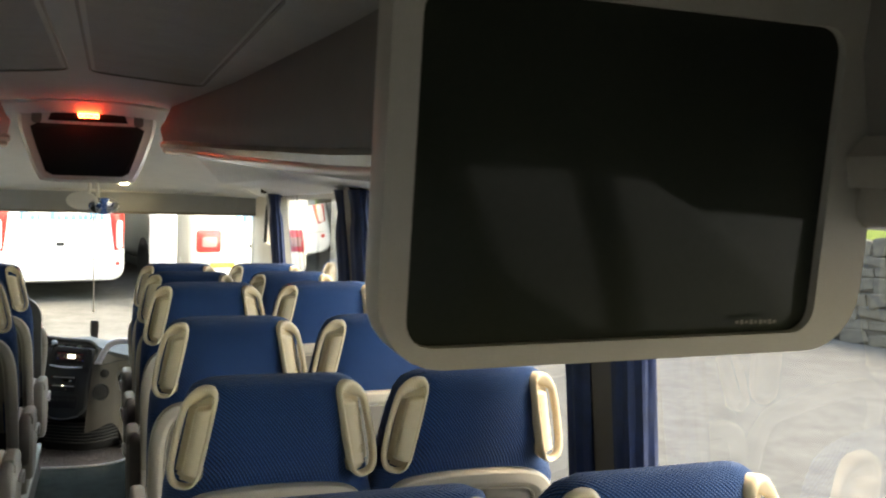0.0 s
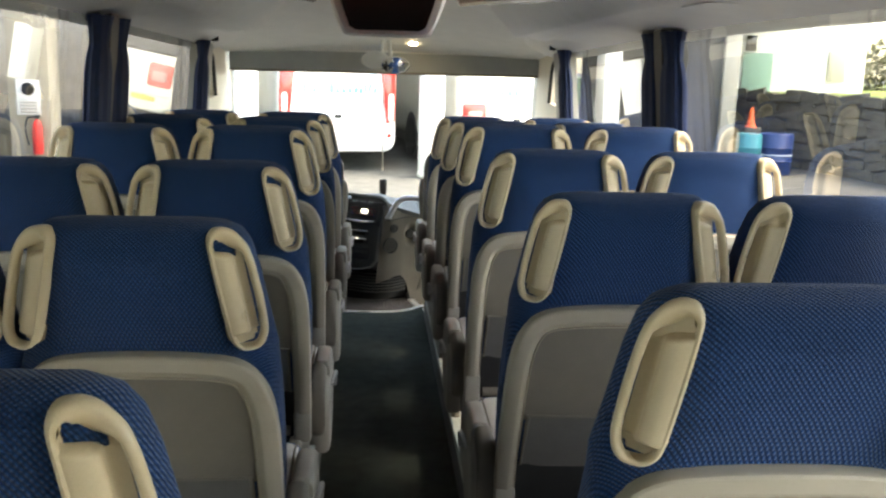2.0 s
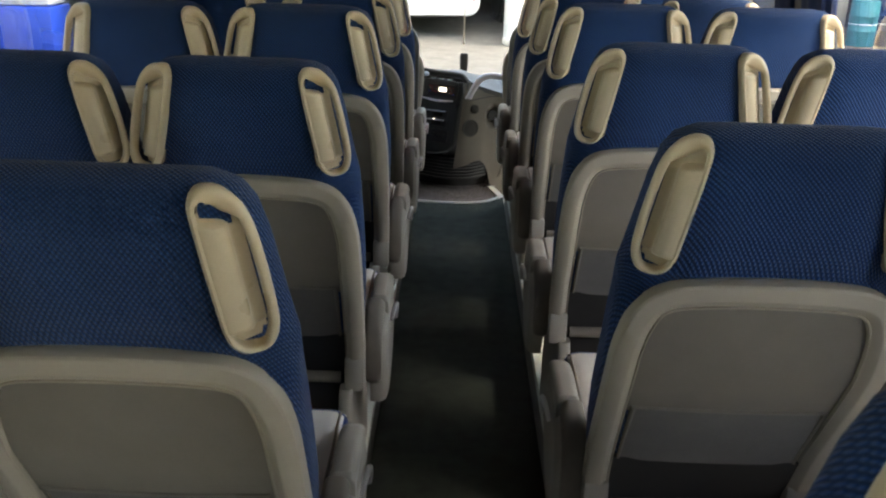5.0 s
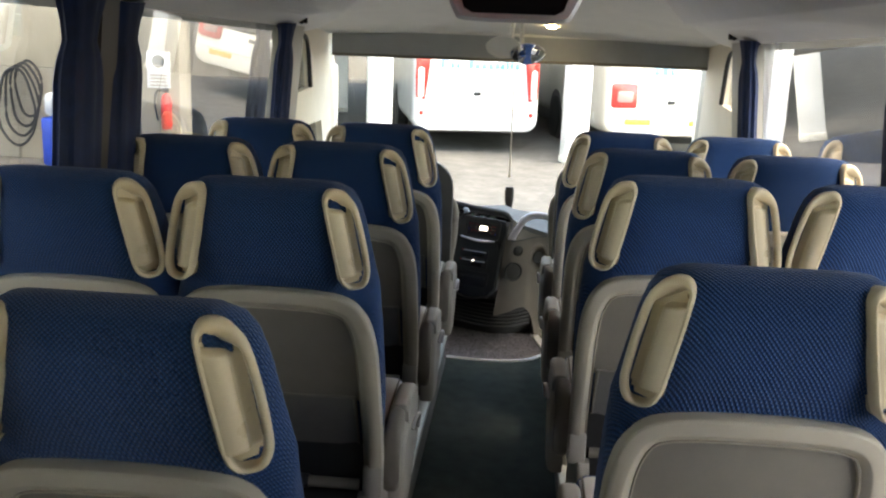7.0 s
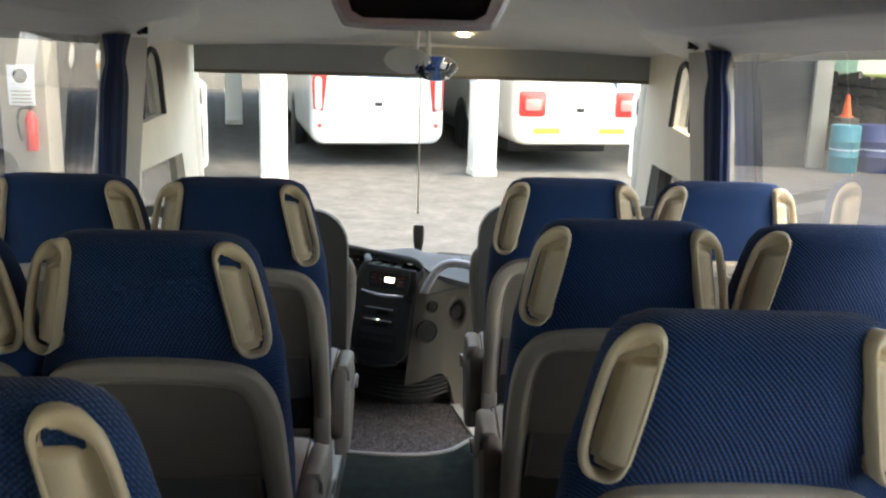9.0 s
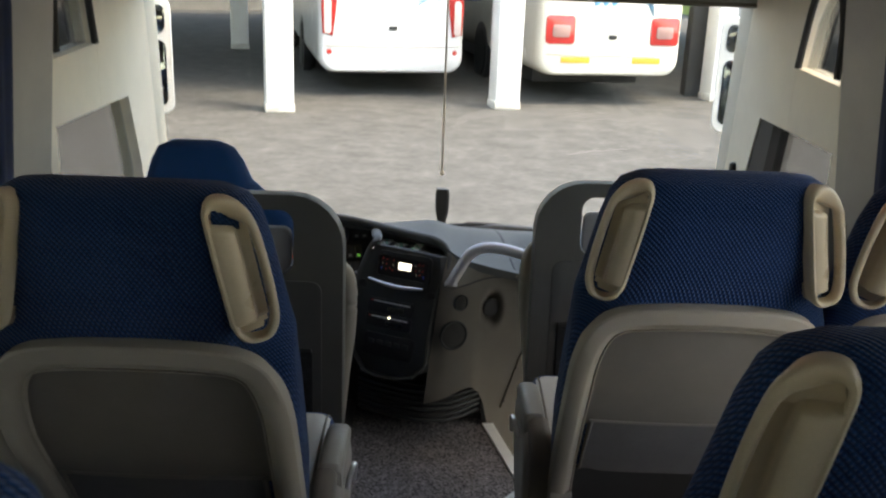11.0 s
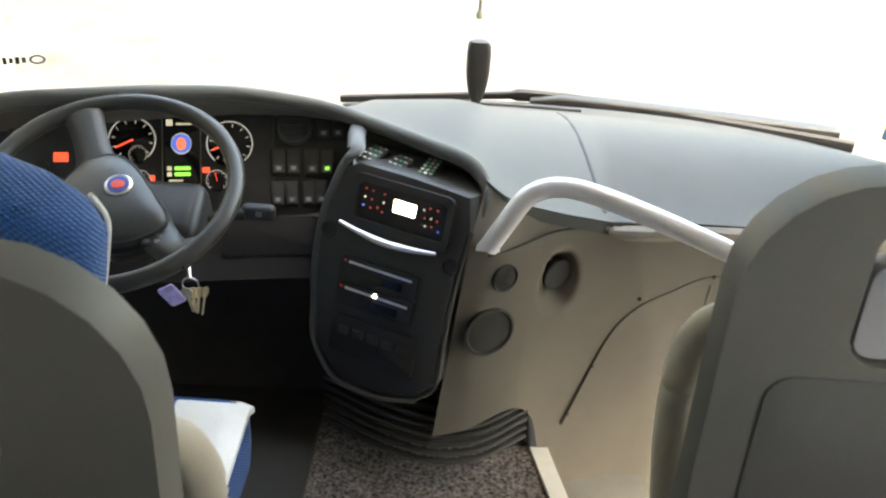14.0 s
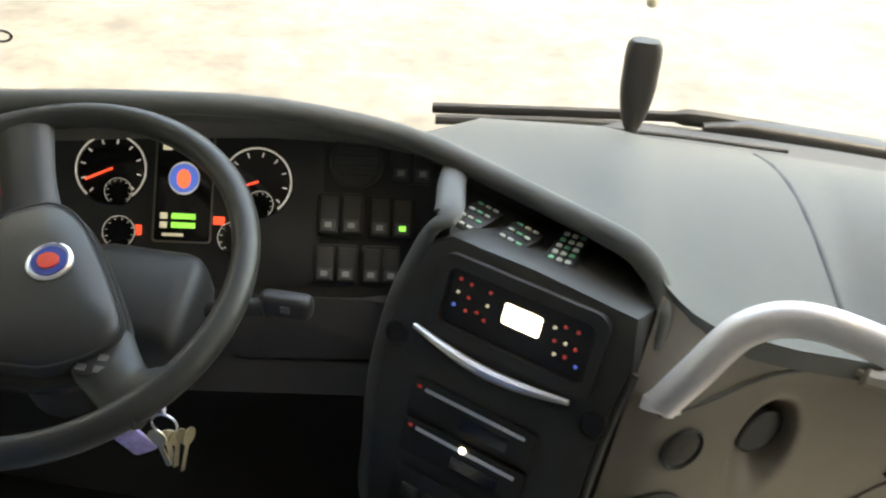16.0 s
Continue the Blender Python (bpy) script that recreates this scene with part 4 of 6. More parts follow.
# ---------------------------------------------------------------- partitions behind the driver and the door
def partition(s, y, label):
    p = thing("partition", label, "partition", "partitions")
    x0, x1, z0, z1 = 0.243, 1.08, 0.19, 1.06
    w, xc, zc = x1 - x0, (x0 + x1) / 2, 0.625
    m = basis((s * xc, y, zc), (1, 0, 0), (0, 0.05, 1))
    def area(a, b, lo, hi, r):
        """Rounded rectangle between two distances from the aisle edge and two heights."""
        return [(s * ((a + b) / 2 - xc) + x, (lo + hi) / 2 - zc + z) for x, z in rrect(b - a, hi - lo, r, 6)]
    part("frame", frame_ring(area(x0, x1, z0, z1, 0.128), area(0.366, 1.0, 0.862, 1.022, 0.034), m @ Matrix.Translation((0, 0, -0.022)), 0.046, 0.014), PART_GREY, p, "grey plastic frame with an open slot along the top")
    part("top_plate", plate(area(0.374, 0.995, 0.866, 0.976, 0.022), m @ Matrix.Translation((0, 0, -0.010)), 0.026, 0.004), PLATE_GREY, p, "pale lilac-grey plate")
    part("lower_panel", plate(area(0.297, 1.03, 0.21, 0.846, 0.03), m @ Matrix.Translation((0, 0, 0.016)), 0.011, 0.003), PART_PANEL, p, "dark grey panel")
    part("net_pocket", plate(area(0.319, 1.0, 0.33, 0.672, 0.02), m @ Matrix.Translation((0, 0, 0.020)), 0.012, 0.004), NET, p, "black net pocket")
    part("pocket_hem", tube([m @ Vector((s * (x - xc), 0.668 - zc, 0.032)) for x in (0.322, 0.45, 0.7, 0.99)], 0.005, 8), BLACK, p)
    pts = smooth_path([(s * x, y + dy, z) for x, dy, z in ((0.290, 0.03, 0.885), (0.252, 0.055, 0.855), (0.237, 0.066, 0.80), (0.240, 0.068, 0.70), (0.256, 0.06, 0.56), (0.28, 0.045, 0.30))], 5)
    part("side_bolster", tube(pts, 0.021, 10), SHELL, p, "pale rounded side bolster")
    part("foot", span(s * 0.275, s * x1, y - 0.02, y + 0.02, 0.0, 0.20, 0.008), PART_GREY, p)
    return p
PLATE_GREY = mat("lilac_grey_plastic", (0.235, 0.233, 0.250), 0.45, var=0.06, bump=0.08, bscale=400)
NET = mat("black_net", (0.012, 0.012, 0.013), 0.95, var=0.5, scale=60, bump=1.0, bscale=220, speck=0.8, spscale=220)
partition(-1, 6.04, "grey plastic partition with net pocket behind the driver seat")
partition(1, 6.27, "grey plastic partition with net pocket beside the entrance stairs")

# ---------------------------------------------------------------- driver seat
ds = thing("driver_seat", "bright blue cloth driver seat with cream piping and band", "seat")
drv = [(0.20, 0.12, 6.54, 0.10), (0.42, 0.125, 6.46, 0.12), (0.60, 0.165, 6.395, 0.13), (0.72, 0.200, 6.345, 0.13), (0.82, 0.232, 6.31, 0.13), (0.89, 0.252, 6.285, 0.127), (0.932, 0.246, 6.27, 0.122), (0.965, 0.222, 6.258, 0.116), (0.992, 0.176, 6.25, 0.11), (1.03, 0.138, 6.244, 0.105), (1.085, 0.118, 6.238, 0.095), (1.12, 0.098, 6.238, 0.075), (1.138, 0.064, 6.25, 0.04)]
part("backrest", loft([[Vector((-0.655 + x, yr + th / 2 + y, z)) for x, y in rrect(2 * hw, th, th * 0.42, 6)] for z, hw, yr, th in drv]), BLUE_BRIGHT, ds, "blue cloth backrest with stepped headrest", sharp=60)
pip = [Vector((-0.655 + hw - 0.012, yr + th - 0.012, z)) for z, hw, yr, th in drv[2:7]]
part("piping", tube(smooth_path(pip, 4), 0.0032, 8), CREAM, ds)
cr = []
for y, z0, z1, w in ((6.44, 0.09, 0.20, 0.24), (6.50, 0.07, 0.225, 0.258), (6.70, 0.07, 0.232, 0.262), (6.82, 0.07, 0.240, 0.264), (6.862, 0.09, 0.232, 0.258), (6.882, 0.12, 0.20, 0.24)):
    cr.append([Vector((-0.655 + x, y, (z0 + z1) / 2 + z)) for x, z in rrect(2 * w, z1 - z0, 0.04, 4)])
part("cushion", loft(cr), BLUE_BRIGHT, ds)
def dband(u, v):
    return Vector((-0.655 + 0.128 + 0.137 * v, 6.48 + 0.395 * u, 0.235 + 0.010 * u - 0.025 * max(0, (u - 0.9) / 0.1) ** 2 - 0.012 * max(0, (v - 0.8) / 0.2)))
part("side_band", sheet(dband, 10, 6, (0, 0, -0.014)), CREAM, ds, "cream leatherette band")
part("cushion_piping", tube(smooth_path([(-0.76, 6.81, 0.246), (-0.735, 6.785, 0.247), (-0.69, 6.73, 0.244), (-0.63, 6.66, 0.240), (-0.53, 6.60, 0.240)], 6), 0.0045, 8), CREAM, ds)
part("pedestal", span(-0.82, -0.49, 6.50, 6.80, -0.15, 0.12, 0.03), BLACK, ds)

# ---------------------------------------------------------------- dashboard
dash = thing("dashboard", "dark grey moulded coach dashboard with taupe door-side panel", "dashboard")
LIP = [(-1.10, 7.26, 0.61), (-0.95, 7.24, 0.660), (-0.80, 7.26, 0.672), (-0.67, 7.30, 0.671), (-0.52, 7.36, 0.656), (-0.39, 7.40, 0.632), (-0.30, 7.40, 0.618), (-0.20, 7.35, 0.612), (-0.10, 7.28, 0.612), (-0.02, 7.225, 0.610), (0.012, 7.200, 0.598), (0.032, 7.175, 0.575)]
def tilt_top(u, v):
    x = -1.10 + 2.20 * u
    rear = lerp_table([(p[0], p[1], p[2]) for p in LIP[:-1]] + [(0.034, 7.168, 0.580), (0.06, 7.148, 0.566), (0.10, 7.142, 0.549), (0.2, 7.170, 0.516), (0.30, 7.212, 0.482), (0.5, 7.21, 0.493), (0.8, 7.20, 0.498), (1.10, 7.19, 0.495)], x)
    k = abs(x) / 1.2
    fy = 7.77 - 0.36 * k ** 3
    fz = 0.488 - 0.10 * max(0, min(1, (-x - 0.25) / 0.25))
    w = v ** 0.9
    bulge = 0.052 * math.sin(math.pi * v ** 1.3) * max(0, min(1, (x + 0.35) / 0.3))
    return Vector((x, rear[0] + (fy - rear[0]) * v, rear[1] + (fz - rear[1]) * w + bulge))
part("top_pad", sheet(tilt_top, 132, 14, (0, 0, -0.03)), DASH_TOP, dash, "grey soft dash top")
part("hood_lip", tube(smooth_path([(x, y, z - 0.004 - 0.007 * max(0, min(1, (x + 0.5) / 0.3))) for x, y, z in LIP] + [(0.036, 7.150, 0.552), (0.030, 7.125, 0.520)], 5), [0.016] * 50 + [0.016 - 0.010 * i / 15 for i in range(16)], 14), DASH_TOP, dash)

# instrument panel
IP = basis((-0.638, 7.352, 0.525), (1, 0.18, 0), (0, 0.6, 0.8))
part("instrument_panel", plate([(-0.46, 0.10), (-0.46, -0.30), (0.34, -0.30), (0.37, -0.1), (0.385, 0.07), (0.2, 0.10)], IP @ Matrix.Translation((0, 0, -0.02)), 0.016, 0.0), RUBBER, dash, "dark instrument panel")

def dial(u, v, r, parent, needle, deg):
    m = IP @ Matrix.Translation((u, v, 0))
    d = part("dial", lathe([(r, -0.004), (r, 0.004), (r * 0.95, 0.006), (r * 0.93, 0.002), (0.001, 0.002)], m, 32), BLACK_GLOSS, parent, "round black dial")
    bm = bmesh.new()
    pts = [m @ Vector((r * 0.95 * math.cos(radians(a)), r * 0.95 * math.sin(radians(a)), 0.006)) for a in range(-50, 231, 10)]
    tube(pts, r * 0.026, 6, False, 0.5, m.to_3x3() @ Vector((0, 0, 1)), bm)
    for a in range(-40, 231, 30):
        c, s_ = math.cos(radians(a)), math.sin(radians(a))
        box(r * 0.13, r * 0.035, 0.001, m @ Vector((r * 0.78 * c, r * 0.78 * s_, 0.004)), 0, turn=(m @ pose(0, 0, 0, 0, 0, a)).to_3x3().to_4x4(), bm=bm)
    part("scale_ring", bm, DIAL_WHITE, d, "white scale ring", False)
    if needle:
        t = (m @ pose(0, 0, 0, 0, 0, deg)).to_3x3().to_4x4()
        part("needle", box(r * 0.8, r * 0.06, 0.002, m @ (pose(0, 0, 0, 0, 0, deg) @ Vector((r * 0.35, 0, 0.006))), 0, turn=t), RED_SOFT, d, "red needle", False)
    return d
DIAL_WHITE = glow("dial_print", (0.55, 0.57, 0.6), 0.02)
RED_SOFT = glow("red_lamp", (1.0, 0.09, 0.05), 0.05)
RED_DOT = glow("red_key_light", (0.5, 0.05, 0.04), 0.014)
GREEN = glow("green_lamp", (0.2, 0.8, 0.12), 0.05)
BLUE_LAMP = glow("blue_lamp", (0.05, 0.12, 0.7), 0.03)
LCD = glow("lit_display", (1.0, 1.0, 0.92), 0.30)
cl = thing("instrument_cluster", "instrument cluster with two lit dials and colour display", "instrument cluster")
part("binnacle", plate(rrect(0.40, 0.24, 0.03), IP @ Matrix.Translation((0.0, -0.025, -0.006)), 0.006, 0.002), BLACK, cl)
dial(-0.104, 0.012, 0.052, cl, True, 205)
dial(0.104, 0.002, 0.052, cl, True, 200)
dial(-0.092, -0.02, 0.020, cl, False, 0)
dial(0.110, -0.03, 0.020, cl, False, 0)
dial(-0.088, -0.078, 0.024, cl, False, 0)
dial(0.075, -0.080, 0.024, cl, True, 100)
disp = part("display", plate(rrect(0.078, 0.150, 0.004, 2), IP @ Matrix.Translation((0, -0.012, 0.0)), 0.004, 0.001), BLACK_GLOSS, cl, "colour display")
def flat(u, v, w, h, z, material, parent, name, ip=None, r=0.001, label=""):
    return part(name, plate([(x + u, y + v) for x, y in rrect(w, h, min(r, w / 3, h / 3), 2)], (ip or IP) @ Matrix.Translation((0, 0, z)), 0.0015), material, parent, label, False)
BADGE_BLUE = glow("display_blue", (0.04, 0.10, 0.45), 0.06)
BADGE_RED = glow("display_red", (0.85, 0.12, 0.06), 0.07)
GREYLINE = glow("display_grey", (0.5, 0.5, 0.42), 0.03)
part("badge_ring", plate([(0.022 * math.cos(a) , 0.003 + 0.024 * math.sin(a)) for a in [2 * math.pi * i / 20 for i in range(20)]], IP @ Matrix.Translation((0, 0, 0.004)), 0.0012), DIAL_WHITE, disp, "", False)
part("badge_field", plate([(0.021 * math.cos(a) , 0.003 + 0.021 * math.sin(a)) for a in [2 * math.pi * i / 20 for i in range(20)]], IP @ Matrix.Translation((0, 0, 0.0048)), 0.0012), BADGE_BLUE, disp, "", False)
part("badge_mark", plate([(0.010 * math.cos(a), 0.002 + 0.014 * math.sin(a)) for a in [2 * math.pi * i / 12 for i in range(12)]], IP @ Matrix.Translation((0, 0, 0.0056)), 0.0012), BADGE_RED, disp, "", False)
part("screen_edge", frame_ring(rrect(0.084, 0.156, 0.005, 2), rrect(0.080, 0.152, 0.004, 2), IP @ Matrix.Translation((0, -0.012, 0.001)), 0.004), SHELL_DARK, cl)
flat(-0.025, 0.050, 0.014, 0.014, 0.004, GREYLINE, disp, "icon")
flat(0.006, 0.047, 0.034, 0.004, 0.004, GREYLINE, disp, "text_bar")
for k in (0, 1):
    flat(0.002, -0.052 - 0.013 * k, 0.034, 0.008, 0.004, GREEN, disp, "level_bar")
    flat(-0.026, -0.052 - 0.013 * k, 0.010, 0.009, 0.004, GREYLINE, disp, "icon")
flat(-0.012, -0.079, 0.03, 0.004, 0.004, GREYLINE, disp, "text_bar")
flat(-0.062, -0.074, 0.010, 0.015, 0.001, RED_SOFT, cl, "warning_lamp", label="lit red warning lamp")
flat(0.052, -0.056, 0.016, 0.012, 0.001, RED_SOFT, cl, "warning_lamp", label="lit red warning lamp")

SWITCH_CAP = mat("switch_cap_grey", (0.075, 0.078, 0.08), 0.4)
SWITCH_MARK = mat("switch_print", (0.34, 0.35, 0.35), 0.5)
def switch_bank(u, v, w, h, cols, rows, lit=None):
    b = thing("switch_bank", "bank of black rocker switches with pale marks", "switches", "switch banks")
    part("panel", plate([(x + u, y + v) for x, y in rrect(w, h, 0.006)], IP @ Matrix.Translation((0, 0, -0.004)), 0.006, 0.002), BLACK, b)
    for i in range(cols):
        for j in range(rows):
            cu, cv = u - w / 2 + w * (i + 0.5) / cols, v - h / 2 + h * (j + 0.5) / rows
            k = part("rocker", plate([(x + cu, y + cv) for x, y in rrect(w / cols * 0.82, h / rows * 0.84, 0.003, 2)], IP @ Matrix.Translation((0, 0, 0.002)), 0.007, 0.002), DASH_DARK, b)
            flat(cu, cv - h / rows * 0.24, w / cols * 0.62, h / rows * 0.26, 0.009, SWITCH_CAP, k, "cap")
            flat(cu, cv - h / rows * 0.24, 0.010, 0.008, 0.0105, GREEN if lit == (i, j) else SWITCH_MARK, k, "mark")
    return b
switch_bank(0.327, 0.037, 0.064, 0.056, 2, 1)
switch_bank(0.226, -0.040, 0.066, 0.064, 2, 1)
switch_bank(0.300, -0.042, 0.066, 0.064, 2, 1, (1, 0))
switch_bank(0.222, -0.112, 0.062, 0.058, 2, 1)
switch_bank(0.288, -0.112, 0.058, 0.058, 2, 1)
vent = thing("round_air_vent", "round dark air vent in the switch panel", "air vent")
part("ring", lathe([(0.040, -0.004), (0.040, 0.005), (0.036, 0.007), (0.034, 0.002), (0.001, 0.0)], IP @ Matrix.Translation((0.246, 0.039, 0)), 28), DASH_DARK, vent)
for k in range(4):
    part("slat", plate([(x + 0.246, y + 0.039 - 0.021 + 0.014 * k) for x, y in rrect(0.056 if k in (1, 2) else 0.044, 0.003, 0.001, 1)], IP @ Matrix.Translation((0, 0, 0.001)), 0.004), BLACK, vent)
# switches left of the wheel
lb = thing("light_switch_panel", "panel with a red hazard switch and rotary light knob", "switches")
part("panel", plate([(x - 0.28, y - 0.03) for x, y in rrect(0.16, 0.20, 0.012)], IP @ Matrix.Translation((0, 0, 0.0)), 0.008, 0.003), DASH_DARK, lb)
flat(-0.251, -0.025, 0.030, 0.020, 0.009, RED_SOFT, lb, "hazard_switch", label="lit red hazard switch")
part("knob", lathe([(0.018, 0), (0.017, 0.014), (0.012, 0.016), (0.001, 0.016)], IP @ Matrix.Translation((-0.29, -0.05, 0.008)), 20), BLACK, lb)
part("small_vent", lathe([(0.030, 0), (0.030, 0.006), (0.026, 0.002), (0.001, 0.001)], IP @ Matrix.Translation((-0.325, 0.03, 0.006)), 24), BLACK, lb)
flat(-0.315, 0.03, 0.006, 0.008, 0.009, GREEN, lb, "pilot_lamp")
flat(-0.36, -0.005, 0.010, 0.016, 0.009, RED_SOFT, lb, "warning_lamp")

# storage tray and knee panel under the switches
part("lower_tray", plate([(x + 0.20, y - 0.205) for x, y in rrect(0.24, 0.09, 0.01)], IP @ Matrix.Translation((0, 0, -0.012)), 0.012, 0.004), BLACK, dash, "dark open tray")
part("knee_panel", span(-1.1, -0.30, 7.30, 7.50, -0.15, 0.40, 0.02), BLACK, dash)
part("under_dash", span(-1.1, 1.1, 7.38, 7.52, -0.15, 0.36, 0.02), BLACK, dash)

# centre console facing the driver
CP = basis((-0.16, 7.13, 0.40), (0.907, -0.42, 0), (0.12, 0.27, 0.954))
con = thing("centre_console", "black centre console with display, radio slots and silver trim", "console")
cheek = [(-0.105, 0.186), (-0.140, 0.160), (-0.160, 0.090), (-0.167, 0.0), (-0.164, -0.07), (-0.154, -0.137), (-0.138, -0.225), (-0.075, -0.290), (0.03, -0.295), (0.115, -0.272), (0.152, -0.228), (0.150, -0.13), (0.152, 0.017), (0.166, 0.12), (0.155, 0.178), (0.02, 0.186)]
part("body", loft([[CP @ Vector((x * k, y * k, z)) for x, y in cheek] for k, z in ((1.0, -0.22), (1.0, -0.012), (0.985, -0.002), (0.95, 0.0))]), DASH_DARK, con, "black console body")
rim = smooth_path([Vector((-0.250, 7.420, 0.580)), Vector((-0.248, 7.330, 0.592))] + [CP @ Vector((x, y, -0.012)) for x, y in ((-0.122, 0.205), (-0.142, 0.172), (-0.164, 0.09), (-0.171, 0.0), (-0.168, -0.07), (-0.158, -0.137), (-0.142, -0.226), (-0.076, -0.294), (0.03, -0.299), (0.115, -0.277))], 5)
part("left_rim", tube(rim, [0.019 - 0.006 * max(0, min(1, (i - 14) / 20)) for i in range(len(rim))], 12, False, 0.5), DASH_SHADED, con, "grey rounded rim")
rimr = smooth_path([CP @ Vector((x, y, -0.008)) for x, y in ((0.115, -0.277), (0.156, -0.23), (0.154, -0.13), (0.157, 0.017), (0.168, 0.11))], 5)
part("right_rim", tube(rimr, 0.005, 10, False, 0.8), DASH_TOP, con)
# tray above the console
def tray_f(u, v):
    a = CP @ Vector((-0.112 + 0.262 * u, 0.172, -0.01))
    b = Vector((-0.25 + 0.25 * u, 7.46 - 0.10 * u, 0.535))
    return a + (b - a) * v
part("tray", sheet(tray_f, 6, 4, (0, 0, -0.012)), DASH_DARK, con, "dark open tray on top")
part("tray_back", loft([[Vector(q) for q in ((-0.27, 7.44, z), (-0.02, 7.28, z), (0.02, 7.24, z), (0.03, 7.28, z), (-0.25, 7.47, z))] for z in (0.50, 0.555)]), BLACK, con)
part("upper_bezel", frame_ring([(x + 0.012, y + 0.112) for x, y in rrect(0.235, 0.112, 0.02, 4)], [(x + 0.012, y + 0.112) for x, y in rrect(0.205, 0.078, 0.012, 4)], CP, 0.010, 0.003), DASH_DARK, con)
hu = part("head_unit", plate([(x + 0.012, y + 0.112) for x, y in rrect(0.204, 0.077, 0.010, 4)], CP @ Matrix.Translation((0, 0, 0.0)), 0.003, 0.001), BLACK, con, "black control unit with lit display")
flat(0.019, 0.119, 0.052, 0.027, 0.003, LCD, hu, "lcd", CP, 0.003, "bright white display")
random.seed(4)
for i, (u, v, mt) in enumerate([(-0.074, 0.138, RED_SOFT), (-0.058, 0.136, RED_SOFT), (-0.074, 0.120, GREYLINE), (-0.058, 0.118, RED_SOFT), (-0.076, 0.102, BLUE_LAMP), (-0.058, 0.100, RED_SOFT), (-0.042, 0.104, RED_SOFT), (-0.030, 0.136, RED_SOFT), (-0.030, 0.118, GREYLINE), (-0.030, 0.098, RED_SOFT),
                                   (0.062, 0.128, GREYLINE), (0.075, 0.134, RED_SOFT), (0.092, 0.134, RED_SOFT), (0.066, 0.112, RED_SOFT), (0.080, 0.114, GREYLINE), (0.094, 0.112, RED_SOFT), (0.070, 0.096, GREYLINE), (0.084, 0.098, RED_SOFT), (0.100, 0.092, BLUE_LAMP)]):
    part("button", lathe([(0.0025, 0), (0.0023, 0.002), (0.0006, 0.0025)], CP @ Matrix.Translation((u, v, 0.003)), 8), RED_DOT if mt is RED_SOFT else mt, hu)
tr = [CP @ Vector(p) for p in smooth_path([(-0.120, 0.055, 0.010), (-0.06, 0.046, 0.016), (-0.005, 0.041, 0.018), (0.05, 0.043, 0.016), (0.107, 0.049, 0.010)], 5)]
part("silver_trim", tube(tr, [0.004 + 0.004 * math.sin(math.pi * i / (len(tr) - 1)) for i in range(len(tr))], 8, False, 1.0), SILVER, con, "curved silver trim")
for u, v in ((-0.148, 0.03), (0.14, 0.03)):
    part("dial_knob", lathe([(0.018, 0), (0.018, 0.003), (0.015, 0.004), (0.014, 0.001), (0.001, 0.001)], CP @ Matrix.Translation((u, v, 0.0)), 20), BLACK, con)
def radio(v, h, name, label, slot=True):
    r = part(name, plate([(x - 0.012, y + v) for x, y in rrect(0.185, h, 0.006)], CP @ Matrix.Translation((0, 0, 0.0)), 0.008, 0.002), BLACK, con, label)
    if slot:
        flat(-0.008, v + h * 0.28, 0.150, 0.005, 0.008, SILVER, r, "slot_trim", CP)
    flat(0.012, v - h * 0.12, 0.07, h * 0.34, 0.008, BLACK_GLOSS, r, "window", CP)
    flat(-0.092, v + h * 0.30, 0.006, 0.004, 0.008, RED_DOT, r, "pilot_lamp", CP)
    return r
radio(-0.038, 0.052, "radio", "black radio with silver slot")
r2 = radio(-0.095, 0.050, "media_player", "black player with one lit white button")
part("lit_button", lathe([(0.0045, 0), (0.004, 0.003), (0.001, 0.004)], CP @ Matrix.Translation((-0.010, -0.079, 0.008)), 12), glow("white_lamp", (1, 0.97, 0.85), 0.5), r2)
hc = part("heater_panel", plate([(x + 0.0, y - 0.185) for x, y in rrect(0.205, 0.085, 0.008)], CP @ Matrix.Translation((0, 0, 0.0)), 0.005, 0.002), BLACK, con)
for k in range(5):
    part("control_button", plate([(x - 0.072 + 0.036 * k, y - 0.175) for x, y in rrect(0.026, 0.018, 0.004, 2)], CP @ Matrix.Translation((0, 0, 0.005)), 0.004, 0.001), DASH_DARK, hc)
# remote controls on the tray
def remote(u, v, deg, w, l, buttons):
    r = thing("remote_control", "small dark remote control with pale buttons in the tray", "remote control", "remote controls")
    o = CP @ Vector((u, 0.172, 0))
    z = Vector((-0.25 + 0.95 * (u + 0.112), 7.33 + v * 0.55, 0.0))
    p = Vector((z.x, o.y + 0.05 + v, 0.548 + 0.02 * v))
    m = Matrix.Translation(p) @ pose(0, 0, 0, 4, 0, deg)
    part("case", plate(rrect(w, l, 0.008, 3), m, 0.012, 0.003), BLACK, r)
    for i in range(3):
        for j in range(buttons):
            part("key", plate([(x + (i - 1) * w * 0.27, y - l * 0.38 + l * 0.76 * j / max(1, buttons - 1)) for x, y in rrect(w * 0.17, l * 0.055, 0.001, 1)], m @ Matrix.Translation((0, 0, 0.012)), 0.002), KEYCAP if (i + j) % 3 else GREEN_KEYCAP, r, "", False)
KEYCAP = mat("pale_keys", (0.55, 0.58, 0.5), 0.5)
GREEN_KEYCAP = mat("green_keys", (0.12, 0.42, 0.25), 0.5)
remote(0.055, 0.03, -18, 0.042, 0.13, 8)
